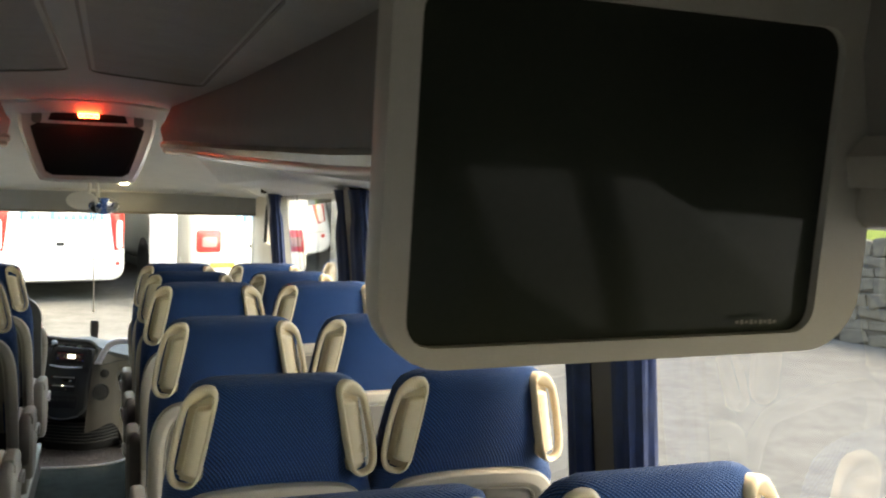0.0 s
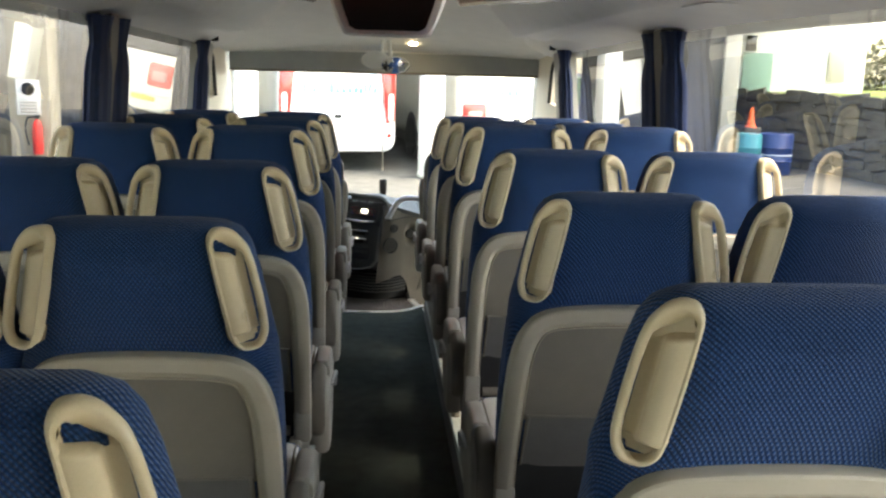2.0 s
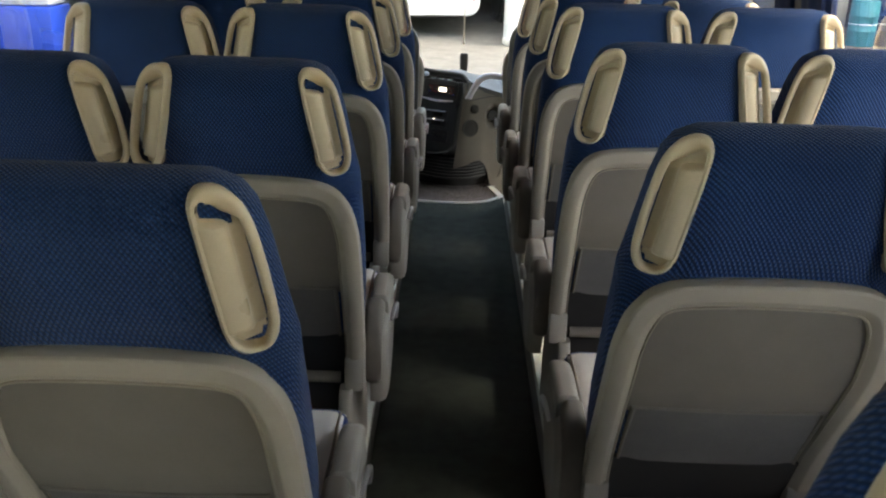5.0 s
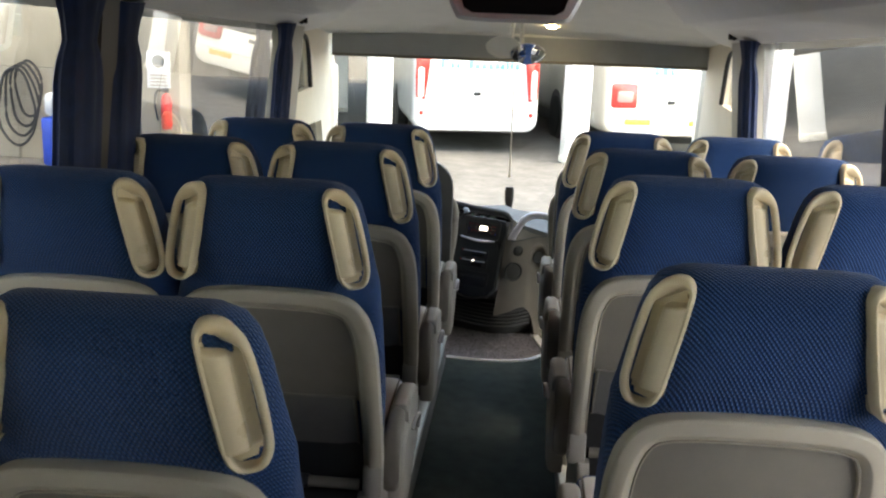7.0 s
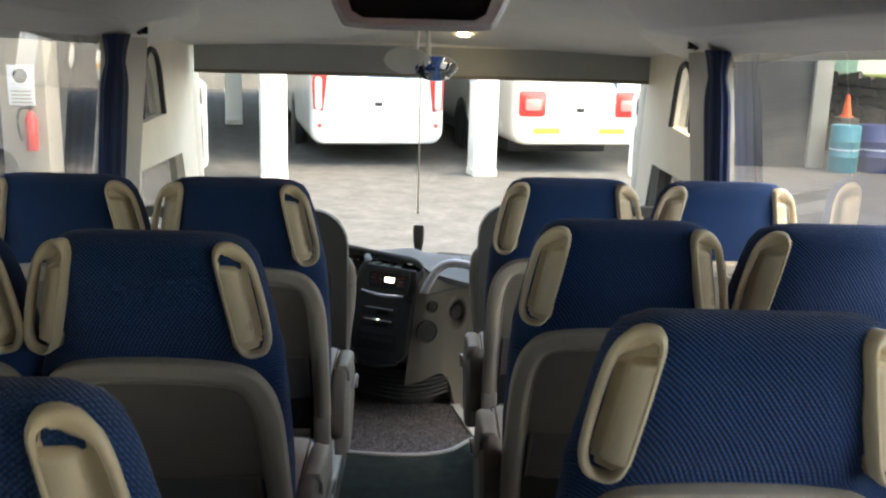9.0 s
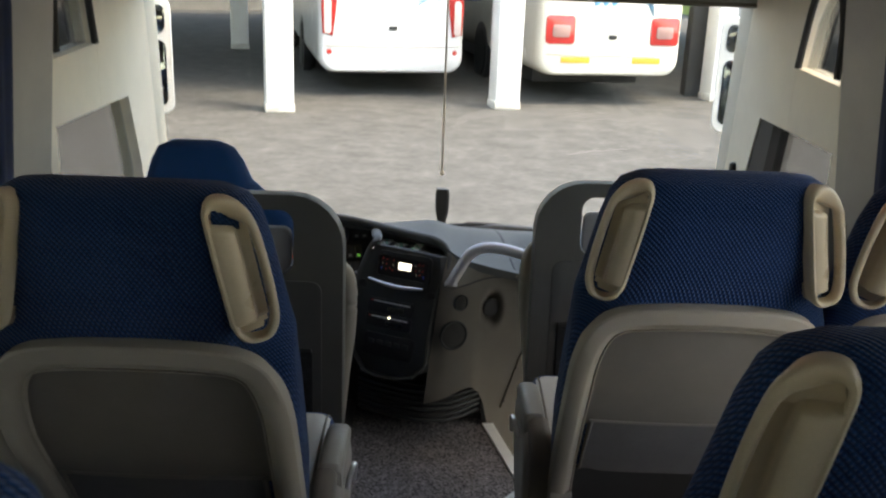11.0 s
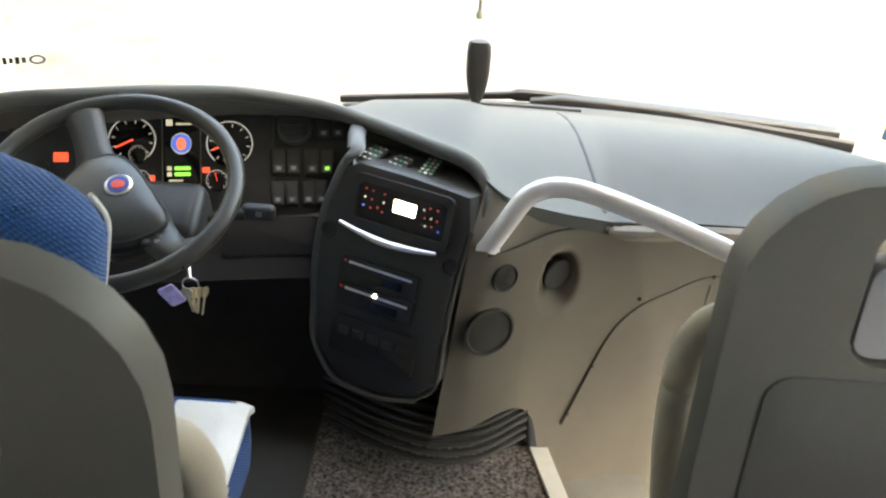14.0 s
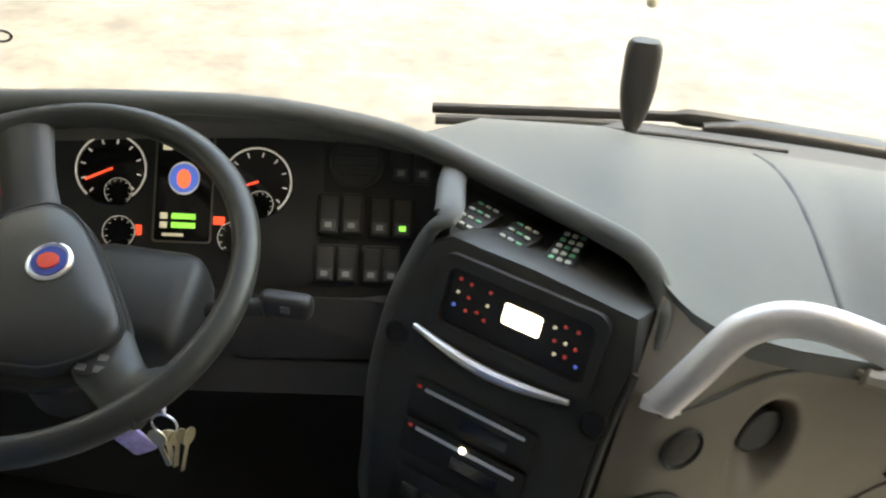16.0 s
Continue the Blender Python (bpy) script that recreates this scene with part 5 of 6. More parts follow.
remote(-0.01, 0.035, -35, 0.05, 0.07, 4)
remote(-0.07, 0.05, -35, 0.05, 0.07, 4)

# taupe door-side panel
def taupe_f(u, v):
    top = curve_table([(0, 0.030, 7.160, 0.572), (0.12, 0.085, 7.147, 0.544), (0.30, 0.18, 7.170, 0.512), (0.45, 0.30, 7.212, 0.476), (0.6, 0.5, 7.21, 0.487), (0.75, 0.7, 7.205, 0.49), (1, 1.10, 7.19, 0.49)], u)
    low = curve_table([(0, -0.045, 7.04, 0.010), (0.12, 0.03, 7.05, 0.030), (0.25, 0.13, 7.10, 0.055), (0.31, 0.18, 7.16, -0.02), (0.37, 0.22, 7.20, -0.18), (0.45, 0.30, 7.25, -0.36), (0.6, 0.5, 7.33, -0.42), (0.75, 0.7, 7.36, -0.45), (1, 1.10, 7.38, -0.45)], u)
    knee = curve_table([(0, 0.006, 7.085, 0.48), (0.12, 0.062, 7.088, 0.47), (0.30, 0.17, 7.165, 0.455), (0.45, 0.30, 7.225, 0.435), (0.6, 0.5, 7.24, 0.425), (0.75, 0.7, 7.23, 0.42), (1, 1.10, 7.22, 0.41)], u)
    if v < 0.8:
        k = v / 0.8
        return Vector(low).lerp(Vector(knee), k)
    k = (v - 0.8) / 0.2
    return Vector(knee).lerp(Vector(top), k)
CUP = (0.203, 0.340)
def dented(u, v):
    p = taupe_f(u, v)
    d = math.hypot((p.x - CUP[0]) / 0.054, (p.z - CUP[1]) / 0.095)
    k = max(0, 1 - d)
    return p + Vector((-0.012, 0.095, 0)) * (k * k * (3 - 2 * k))
part("door_side_panel", sheet(dented, 180, 72, (0.01, 0.03, 0)), TAUPE, dash, "taupe moulded panel")
def taupe_point(u, v, off=0.0):
    p = taupe_f(u, v)
    du, dv = taupe_f(min(1, u + 0.01), v) - p, taupe_f(u, min(1, v + 0.01)) - p
    n = du.cross(dv).normalized()
    if n.y > 0:
        n = -n
    return p + n * off, n, du.normalized(), dv.normalized()
def find_uv(x, z):
    best = min(((taupe_f(i / 80, j / 40).x - x) ** 2 + (taupe_f(i / 80, j / 40).z - z) ** 2, i / 80, j / 40) for i in range(81) for j in range(41))
    return best[1], best[2]
def round_on_panel(x, z, r, material, name, label, category, recess=False):
    u, v = find_uv(x, z)
    p, n, du, dv = taupe_point(u, v, 0.001)
    m = basis(p, du, dv)
    if (m.to_3x3() @ Vector((0, 0, 1))).dot(n) < 0:
        m = basis(p, -du, dv)
    t = thing(name, label, category)
    if recess:
        m = Matrix.Translation((-0.005, 0.030, 0)) @ m
    # a recess gets ring and bowl in black, its inner shade put into colour
    part("ring", lathe([(r, -0.004), (r, 0.004), (r * 0.92, 0.006), (r * 0.86, 0.003), (r * 0.84, 0.001)], m, 28), DASH_DARK if not recess else RUBBER, t)
    if recess:
        part("bowl", lathe([(r * 0.98, 0.004), (r * 0.90, -0.004), (r * 0.75, -0.018), (r * 0.5, -0.030), (0.001, -0.034)], m, 28), RUBBER, t, "bowl coloured black for the deep shade in the hollow")
    else:
        part("mesh_cover", lathe([(r * 0.86, 0.001), (r * 0.6, 0.004), (0.001, 0.006)], m, 24), material, t)
    return t
SPK = mat("speaker_mesh", (0.028, 0.027, 0.025), 0.5, 0.3, var=0.3, scale=40, bump=0.8, bscale=500)
round_on_panel(0.058, 0.279, 0.057, SPK, "loudspeaker", "large round loudspeaker in the taupe panel", "loudspeaker")
round_on_panel(0.083, 0.397, 0.031, SPK, "tweeter", "small round tweeter above the loudspeaker", "loudspeaker")
round_on_panel(CUP[0] - 0.002, CUP[1], 0.036, BLACK, "cup_recess", "round dark recess in the taupe panel", "recess", True)
def on_panel(x, z, off):
    return taupe_point(*find_uv(x, z), off)[0]
part("panel_seam", tube(smooth_path([on_panel(x, z, 0.0015) for x, z in ((0.045, 0.455), (0.10, 0.468), (0.18, 0.474), (0.26, 0.470), (0.29, 0.466))], 6), 0.0028, 6), DASH_DARK, dash)
seam = [tilt_top((0.215 + 0.012 * k + 1.10) / 2.2, 0.9 - 0.85 * k / 6) + Vector((0, 0, 0.001)) for k in range(7)]
part("top_seam", tube(seam, 0.0045, 6, False, 0.4), RUBBER, dash)
part("glovebox_ledge", tube(smooth_path([(0.29, 7.21, 0.468), (0.33, 7.205, 0.462), (0.5, 7.20, 0.474), (0.8, 7.195, 0.478), (1.08, 7.18, 0.478)], 6), [0.006] * 3 + [0.014] * 3 + [0.019] * 19, 8, False, 0.9), SHELL_DARK, dash, "paler ledge")
part("ledge_recess", tube(smooth_path([on_panel(x, z, 0.0005) for x, z in ((0.295, 0.460), (0.33, 0.440), (0.42, 0.432), (0.6, 0.432), (0.9, 0.425), (1.08, 0.42))], 6), 0.004, 6), DASH_DARK, dash)
SEAM = mat("panel_joint", (0.105, 0.092, 0.078), 0.7, var=0.1)
part("lower_seam", tube(smooth_path([on_panel(x, z, 0.000) for x, z in ((0.265, -0.085), (0.297, 0.04), (0.34, 0.174), (0.389, 0.251), (0.462, 0.303), (0.547, 0.336), (0.656, 0.353), (0.9, 0.37))], 5), [0.0085 - 0.006 * min(1, i / 18) for i in range(36)], 8, False, 0.3), SEAM, dash)
part("panel_joint", tube([on_panel(x, z, 0.0) for x, z in ((0.547, 0.33), (0.547, 0.2), (0.545, 0.05), (0.542, -0.057), (0.54, -0.3))], 0.003, 6), SEAM, dash)
for x, z in ((0.40, 0.262), (0.31, 0.075), (0.275, -0.06), (0.545, 0.345), (0.65, 0.362)):
    q = taupe_point(*find_uv(x, z), 0.003)
    part("screw", lathe([(0.005, 0), (0.004, 0.003), (0.001, 0.004)], basis(q[0], q[2], q[3]), 10), BLACK, dash)
# heater grille at the floor
gr = thing("heater_grille", "black slatted heater grille at the foot of the console", "grille")
for k in range(6):
    z = -0.055 + 0.020 * k
    pts = smooth_path([(-0.30, 7.15 + 0.006 * k, z), (-0.17, 7.075 + 0.006 * k, z), (-0.05, 7.035 + 0.006 * k, z), (0.06, 7.05 + 0.006 * k, z + 0.004), (0.165, 7.13 + 0.006 * k, z + 0.008)], 5)
    part("slat", tube(pts, 0.008, 8, False, 0.8), DASH_DARK, gr)
part("backing", sheet(lambda u, v: Vector((-0.30 + 0.48 * u, lerp_table([(0, 7.16), (0.27, 7.09), (0.52, 7.05), (0.75, 7.07), (1, 7.15)], u)[0] + 0.02 + 0.12 * (1 - v) ** 2, -0.15 + 0.22 * v)), 10, 6, (0, 0.02, 0)), BLACK, gr)

# hand rail
hr = thing("hand_rail", "bent silver-painted hand rail across the door-side dash", "hand rail")
part("bar", tube(smooth_path([(0.042, 7.075, 0.482), (0.070, 7.075, 0.535), (0.112, 7.085, 0.597), (0.172, 7.08, 0.622), (0.26, 7.04, 0.622), (0.42, 6.96, 0.597), (0.60, 6.88, 0.555), (0.72, 6.84, 0.53)], 8), 0.020, 14), RAIL, hr)
part("flange", lathe([(0.024, -0.006), (0.022, 0.008), (0.017, 0.012)], Matrix.Translation((0.042, 7.078, 0.478)) @ pose(0, 0, 0, -30, 0, 0), 16), RAIL, hr)
part("wall_clip", tube([(0.66, 6.86, 0.535), (0.64, 6.90, 0.505), (0.60, 6.97, 0.495)], 0.010, 8), SILVER, hr)

# steering wheel
WHEEL_GREY = mat("grey_wheel_leather", (0.026, 0.026, 0.025), 0.36, var=0.1, bump=0.15, bscale=500)
WHEEL_GREY.node_tree.nodes["Principled BSDF"].inputs["Specular IOR Level"].default_value = 0.3
KEYMARK = mat("grey_key_print", (0.10, 0.10, 0.10), 0.5)
sw = thing("steering_wheel", "dark grey three-spoke steering wheel with round badge", "steering wheel")
SWM = basis((-0.68, 7.04, 0.58), (1, 0.0, 0), (0, 0.94, 0.342))
R = 0.235
part("rim", tube([SWM @ Vector((R * math.cos(2 * math.pi * i / 64), R * math.sin(2 * math.pi * i / 64), 0)) for i in range(64)], 0.0165, 12, True, 1.1, SWM.to_3x3() @ Vector((0, 0, 1))), WHEEL_GREY, sw, "leather-covered rim")
hub = [(-0.069, 0.067), (-0.040, 0.084), (-0.017, 0.088), (0.015, 0.075), (0.052, 0.040), (0.100, -0.022), (0.124, -0.062), (0.116, -0.095), (0.069, -0.126), (0.03, -0.131), (-0.016, -0.130), (-0.065, -0.105), (-0.098, -0.055), (-0.094, 0.0)]
hub = [(p.x, p.y) for p in smooth_path([(x, y, 0) for x, y in hub + hub[:1]], 3)[:-1]]
hc0, hc1 = 0.013, -0.025
part("hub", loft([[SWM @ Vector((hc0 + (x - hc0) * k, hc1 + (y - hc1) * k, z)) for x, y in hub] for k, z in ((1.0, -0.020), (1.0, -0.008), (0.97, -0.001), (0.88, 0.006), (0.5, 0.012), (0.05, 0.013))]), WHEEL_GREY, sw, "padded hub")
part("hub_seam", tube([SWM @ Vector((hc0 + (x - hc0) * 0.985, hc1 + (y - hc1) * 0.985, -0.0015)) for x, y in hub], 0.0016, 6, True), RUBBER, sw, "dark seam round the hub pad")
part("hub_base", loft([[SWM @ Vector((hc0 + (x - hc0) * k, hc1 - 0.004 + (y - hc1) * k, z)) for x, y in hub] for k, z in ((0.7, -0.075), (1.02, -0.05), (1.10, -0.026), (1.06, -0.020))]), WHEEL_GREY, sw)
for a, b, c, w in (((-0.045, 0.06), (-0.075, 0.125), (-0.115, 0.205), 0.042), ((-0.025, -0.11), (0.0, -0.175), (0.018, -0.232), 0.030), ((0.10, -0.085), (0.150, -0.130), (0.190, -0.140), 0.040)):
    part("spoke", tube([SWM @ Vector((p.x, p.y, -0.024 + 0.022 * i / 10)) for i, p in enumerate(smooth_path([(*a, 0), (*b, 0), (*c, 0)], 5))], [w - 0.10 * w * math.sin(math.pi * i / 10) * 2 for i in range(11)], 10, False, 0.36, SWM.to_3x3() @ Vector((0, 0, 1))), WHEEL_GREY, sw)
for s in (-1, 1):
    b = part("button_pad", plate([(x + (0.108 if s > 0 else -0.085), y - 0.108) for x, y in rrect(0.042, 0.034, 0.010)], SWM @ Matrix.Translation((0, 0, -0.024)), 0.016, 0.003), BLACK, sw)
    for i in range(2):
        for j in range(2):
            flat((0.108 if s > 0 else -0.085) - 0.010 + 0.02 * i, -0.116 + 0.014 * j, 0.011, 0.008, -0.008, KEYMARK, b, "key", SWM)
bd = part("badge", lathe([(0.026, 0.0), (0.026, 0.007), (0.023, 0.009), (0.021, 0.006), (0.001, 0.006)], SWM @ Matrix.Translation((0.021, -0.005, 0.008)), 24), SILVER, sw, "silver ring badge")
part("badge_field", lathe([(0.020, 0.006), (0.020, 0.008), (0.001, 0.008)], SWM @ Matrix.Translation((0.021, -0.005, 0.008)), 20), mat("badge_blue", (0.02, 0.05, 0.25), 0.3), bd)
part("badge_mark", plate([(0.021 + 0.013 * math.cos(a), -0.006 + 0.011 * math.sin(a)) for a in [2 * math.pi * i / 9 for i in range(9)]], SWM @ Matrix.Translation((0, 0, 0.0165)), 0.002), mat("badge_red", (0.6, 0.05, 0.03), 0.4), bd)
part("column", tube([SWM @ Vector((0, -0.02, -0.05)), SWM @ Vector((0, -0.05, -0.20))], [0.075, 0.05], 14), RUBBER, sw, "column cover")
part("column_cover", box(0.16, 0.15, 0.10, (-0.605, 7.11, 0.475), 0.03, 3, SWM.to_3x3().to_4x4()), BLACK, sw, "grey column shroud")
st = part("stalk", tube([(-0.55, 7.13, 0.47), (-0.48, 7.145, 0.476), (-0.455, 7.15, 0.478)], [0.010, 0.012, 0.014], 10), BLACK, sw)
part("stalk_knob", box(0.07, 0.03, 0.032, (-0.428, 7.157, 0.481), 0.011, 3), BLACK, st)
part("stalk_mark", box(0.012, 0.002, 0.010, (-0.425, 7.141, 0.484), 0.0005, 1), KEYMARK, st)
kb = thing("key_bunch", "bunch of brass keys with a violet tag hanging in the ignition", "keys")
part("ring", tube([Vector((-0.532 + 0.016 * math.cos(a), 7.0, 0.398 + 0.016 * math.sin(a))) for a in [2 * math.pi * i / 16 for i in range(16)]], 0.0018, 6, True), SILVER, kb)
part("tag", plate(rrect(0.034, 0.052, 0.006), basis((-0.565, 6.985, 0.382), (1, 0.1, 0.55), (-0.5, -0.3, 1)), 0.004, 0.001), mat("violet_tag", (0.42, 0.36, 0.66), 0.4, var=0.3, scale=60), kb, "violet plastic tag")
part("ignition_key", tube([(-0.532, 7.0, 0.413), (-0.545, 7.04, 0.436), (-0.57, 7.075, 0.455)], [0.003, 0.005, 0.007], 8), SILVER, kb)
BRASS = mat("brass_key", (0.62, 0.52, 0.34), 0.35, 0.8, var=0.1)
for k in range(4):
    t = pose(-0.538 + 0.010 * k, 6.99 + 0.006 * k, 0.386 - 0.003 * k, 0, -14 + 12 * k, 25 * k)
    kp = part("key", plate([(0.012 * math.cos(a), 0.012 * math.sin(a)) for a in [2 * math.pi * i / 14 for i in range(14)]], t @ pose(0, 0, 0, 90, 0, 0), 0.0025), BRASS, kb)
    part("blade", box(0.007, 0.002, 0.036, t @ Vector((0, -0.001, -0.028)), 0.0005, 1, t.to_3x3().to_4x4()), BRASS, kp)
mic = thing("handset", "black handset standing in a clip on the dash top", "handset")
part("clip", tube([(0.006, 7.72, 0.50), (0.006, 7.725, 0.555)], [0.014, 0.011], 10), BLACK, mic)
part("body", loft([[Vector((0.006 + x, 7.73 + 0.10 * (z - 0.55) + y, z)) for x, y in rrect(w, 0.032, 0.013, 4)] for z, w in ((0.528, 0.030), (0.545, 0.042), (0.570, 0.053), (0.595, 0.059), (0.648, 0.061), (0.666, 0.057), (0.674, 0.045))]), BLACK, mic)
# wiper and cowl outside the windscreen
wp = thing("wiper", "long black windscreen wiper lying along the cowl", "wiper")
part("arm", tube(smooth_path([(-0.37, 7.95, 0.412), (0.04, 7.96, 0.446), (0.195, 7.96, 0.452), (0.49, 7.95, 0.432), (1.03, 7.84, 0.415)], 6), [0.009] * 9 + [0.014] * 16, 8, False, 1.3), BLACK, wp)
part("linkage", loft([[Vector((x, 7.955 - 0.02 * abs(x - 0.3), z0)) + Vector((0, dy, dz)) for dy, dz in rrect(0.05, h, h * 0.3, 3)] for x, z0, h in ((0.16, 0.446, 0.016), (0.24, 0.448, 0.034), (0.40, 0.440, 0.036), (0.70, 0.428, 0.030), (1.02, 0.412, 0.024))]), BLACK, wp)
part("blade", tube(smooth_path([(-0.36, 7.935, 0.395), (0.0, 7.945, 0.425), (0.4, 7.93, 0.425), (0.75, 7.89, 0.41)], 6), 0.011, 8), RUBBER, wp)
tagged(part("trim_cowl", sheet(lambda u, v: Vector((-1.15 + 2.3 * u, 7.765 - 0.36 * abs(-1.15 / 1.2 + 2.3 / 1.2 * u) ** 3 + 0.14 * v, 0.488 - 0.035 * v - 0.26 * max(0, min(1, (1.10 - 2.3 * u) / 0.3)))), 24, 3, (0, 0, -0.02)), BLACK), "black cowl strip at the foot of the windscreen", "trim", "", "structure")

part("front_edge", tube(smooth_path([(-0.33, 7.70, 0.475), (-0.15, 7.755, 0.492), (0.05, 7.765, 0.500), (0.28, 7.76, 0.500)], 6), 0.004, 8), RUBBER, dash, "dark strip along the front edge")
# small things round the windscreen
sk = thing("windscreen_sticker", "small black printed sticker at the foot of the windscreen", "sticker")
skm = basis((-1.04, 7.585, 0.612), (1, 0.35, 0), (0, -0.16, 1))
part("emblem", frame_ring([(0.018 * math.cos(a), 0.012 * math.sin(a)) for a in [2 * math.pi * i / 20 for i in range(20)]], [(0.013 * math.cos(a), 0.008 * math.sin(a)) for a in [2 * math.pi * i / 20 for i in range(20)]], skm, 0.001), BLACK, sk)
for k in range(4):
    part("text_bar", plate([(x - 0.030 - 0.014 * k, y) for x, y in rrect(0.009, 0.014 + 0.004 * (k % 2), 0.001, 1)], skm, 0.001), BLACK, sk)
mc = thing("gooseneck_microphone", "small black microphone on a thin bent arm at the pillar", "microphone")
part("arm", tube(smooth_path([(1.10, 7.36, 0.66), (1.112, 7.33, 0.74), (1.125, 7.36, 0.83), (1.118, 7.38, 0.87)], 6), 0.005, 8), BLACK, mc)
part("head", box(0.03, 0.035, 0.042, (1.115, 7.375, 0.885), 0.012, 3), BLACK, mc)
part("base_ring", tube([Vector((1.10, 7.34 + 0.026 * math.cos(a), 0.652 + 0.026 * math.sin(a))) for a in [2 * math.pi * i / 20 for i in range(20)]], 0.006, 8, True), BLACK, mc)
part("cable", tube(smooth_path([(1.118, 7.38, 0.87), (1.112, 7.30, 0.80), (1.115, 7.28, 0.70), (1.115, 7.25, 0.50)], 6), 0.0025, 6), BLACK, mc)
for s in (-1, 1):
    hk = thing("coat_hook", "small black hook at the top of the cab pillar", "hook", "coat hooks")
    part("base", span(s * 0.985, s * 1.025, 6.22, 6.24, 1.660, 1.690, 0.004), BLACK, hk)
    part("peg", tube([(s * 1.005, 6.22, 1.668), (s * 1.003, 6.19, 1.660), (s * 1.001, 6.185, 1.670)], 0.005, 6), BLACK, hk)

ps = thing("pass_sticker", "small yellow and blue pass sticker low on the windscreen", "sticker")
psm = basis((0.965, 7.50, 0.605), (1, -0.5, 0), (0, -0.16, 1))
part("yellow_half", plate([(x, y + 0.012) for x, y in rrect(0.055, 0.024, 0.002, 1)], psm, 0.001), mat("yellow_print", (0.75, 0.60, 0.10), 0.5), ps)
part("blue_half", plate([(x, y - 0.013) for x, y in rrect(0.055, 0.024, 0.002, 1)], psm, 0.001), mat("blue_print", (0.12, 0.30, 0.55), 0.5), ps)

# ---------------------------------------------------------------- the yard outside
def ground_f(u, v):
    return Vector((-400 + 800 * u, -400 + 800 * v, GROUND_Z))
structure("ground", sheet(ground_f, 8, 8), ASPHALT, "pale worn concrete yard with dark stains", "ground")

SCUFFED = mat("scuffed_paint", (0.58, 0.55, 0.49), 0.7, var=0.3, scale=6, bump=0.2, bscale=80)
def column(x, y, w=0.42, h=4.6, deg=14):
    c = thing("concrete_column", "white-painted concrete column of the parking shed", "column", "shed columns")
    part("shaft", span(-w / 2, w / 2, -w / 2, w / 2, GROUND_Z + 0.12, GROUND_Z + h, 0.03), WHITE_PAINT, c)
    part("plinth", span(-w / 2 - 0.012, w / 2 + 0.012, -w / 2 - 0.012, w / 2 + 0.012, GROUND_Z, GROUND_Z + 0.13, 0.02), SCUFFED, c, "scuffed grey foot")
    c.matrix_basis = pose(x, y, 0, 0, 0, deg)
    return c
for x, y in ((-2.45, 18.1), (1.06, 19.2), (5.05, 21.0), (-5.0, 27.5)):
    column(x, y)
SHED = thing("parking_shed", "concrete parking shed with deck roof and grey walls", "shed")
part("roof_deck", span(-22, 16, 0.6, 22, 3.9, 4.3, 0.02), CONCRETE, SHED, "concrete deck roof")
part("back_wall", span(-22, 16, 25.6, 26, GROUND_Z, 3.6), CONCRETE, SHED)
for k in range(6):
    part("roof_beam", span(-13 + 4.3 * k, -12.6 + 4.3 * k, 0.6, 21.9, 3.5, 3.91, 0.02), CONCRETE, SHED)
SHED.matrix_basis = pose(0.0, 19.0, 0, 0, 0, 20)

# unseen deck roof, added to keep sky light off the left windows
SHADING_DECK = thing("shading_deck", "unseen concrete deck roof added to dim the light from the left", "canopy")
part("deck", span(-16, -3.0, -9, 12.5, 3.4, 3.7, 0.02), CONCRETE, SHADING_DECK)
for k in range(3):
    part("post", span(-9.2, -8.8, -8.0 + 9 * k, -7.6 + 9 * k, GROUND_Z, 3.6, 0.02), CONCRETE, SHADING_DECK)

COACH_WHITE = mat("white_coach_paint", (0.80, 0.80, 0.79), 0.22, var=0.04, scale=2, coat=0.4)
COACH_CREAM = mat("cream_coach_paint", (0.76, 0.73, 0.64), 0.25, var=0.04, scale=2, coat=0.4)
TAIL_RED = mat("red_lens", (0.50, 0.035, 0.03), 0.2, var=0.1, coat=0.4)
TAIL_PALE = mat("pale_lens", (0.34, 0.20, 0.18), 0.2, var=0.1)
LENS_CLEAR = mat("clear_lens", (0.72, 0.58, 0.55), 0.2, var=0.1)
ORANGE = mat("orange_reflector", (0.75, 0.36, 0.04), 0.35, var=0.1)
PLATE = mat("number_plate_white", (0.7, 0.72, 0.75), 0.4, var=0.05)
LETTER = mat("sky_blue_lettering", (0.16, 0.40, 0.62), 0.4, var=0.2)

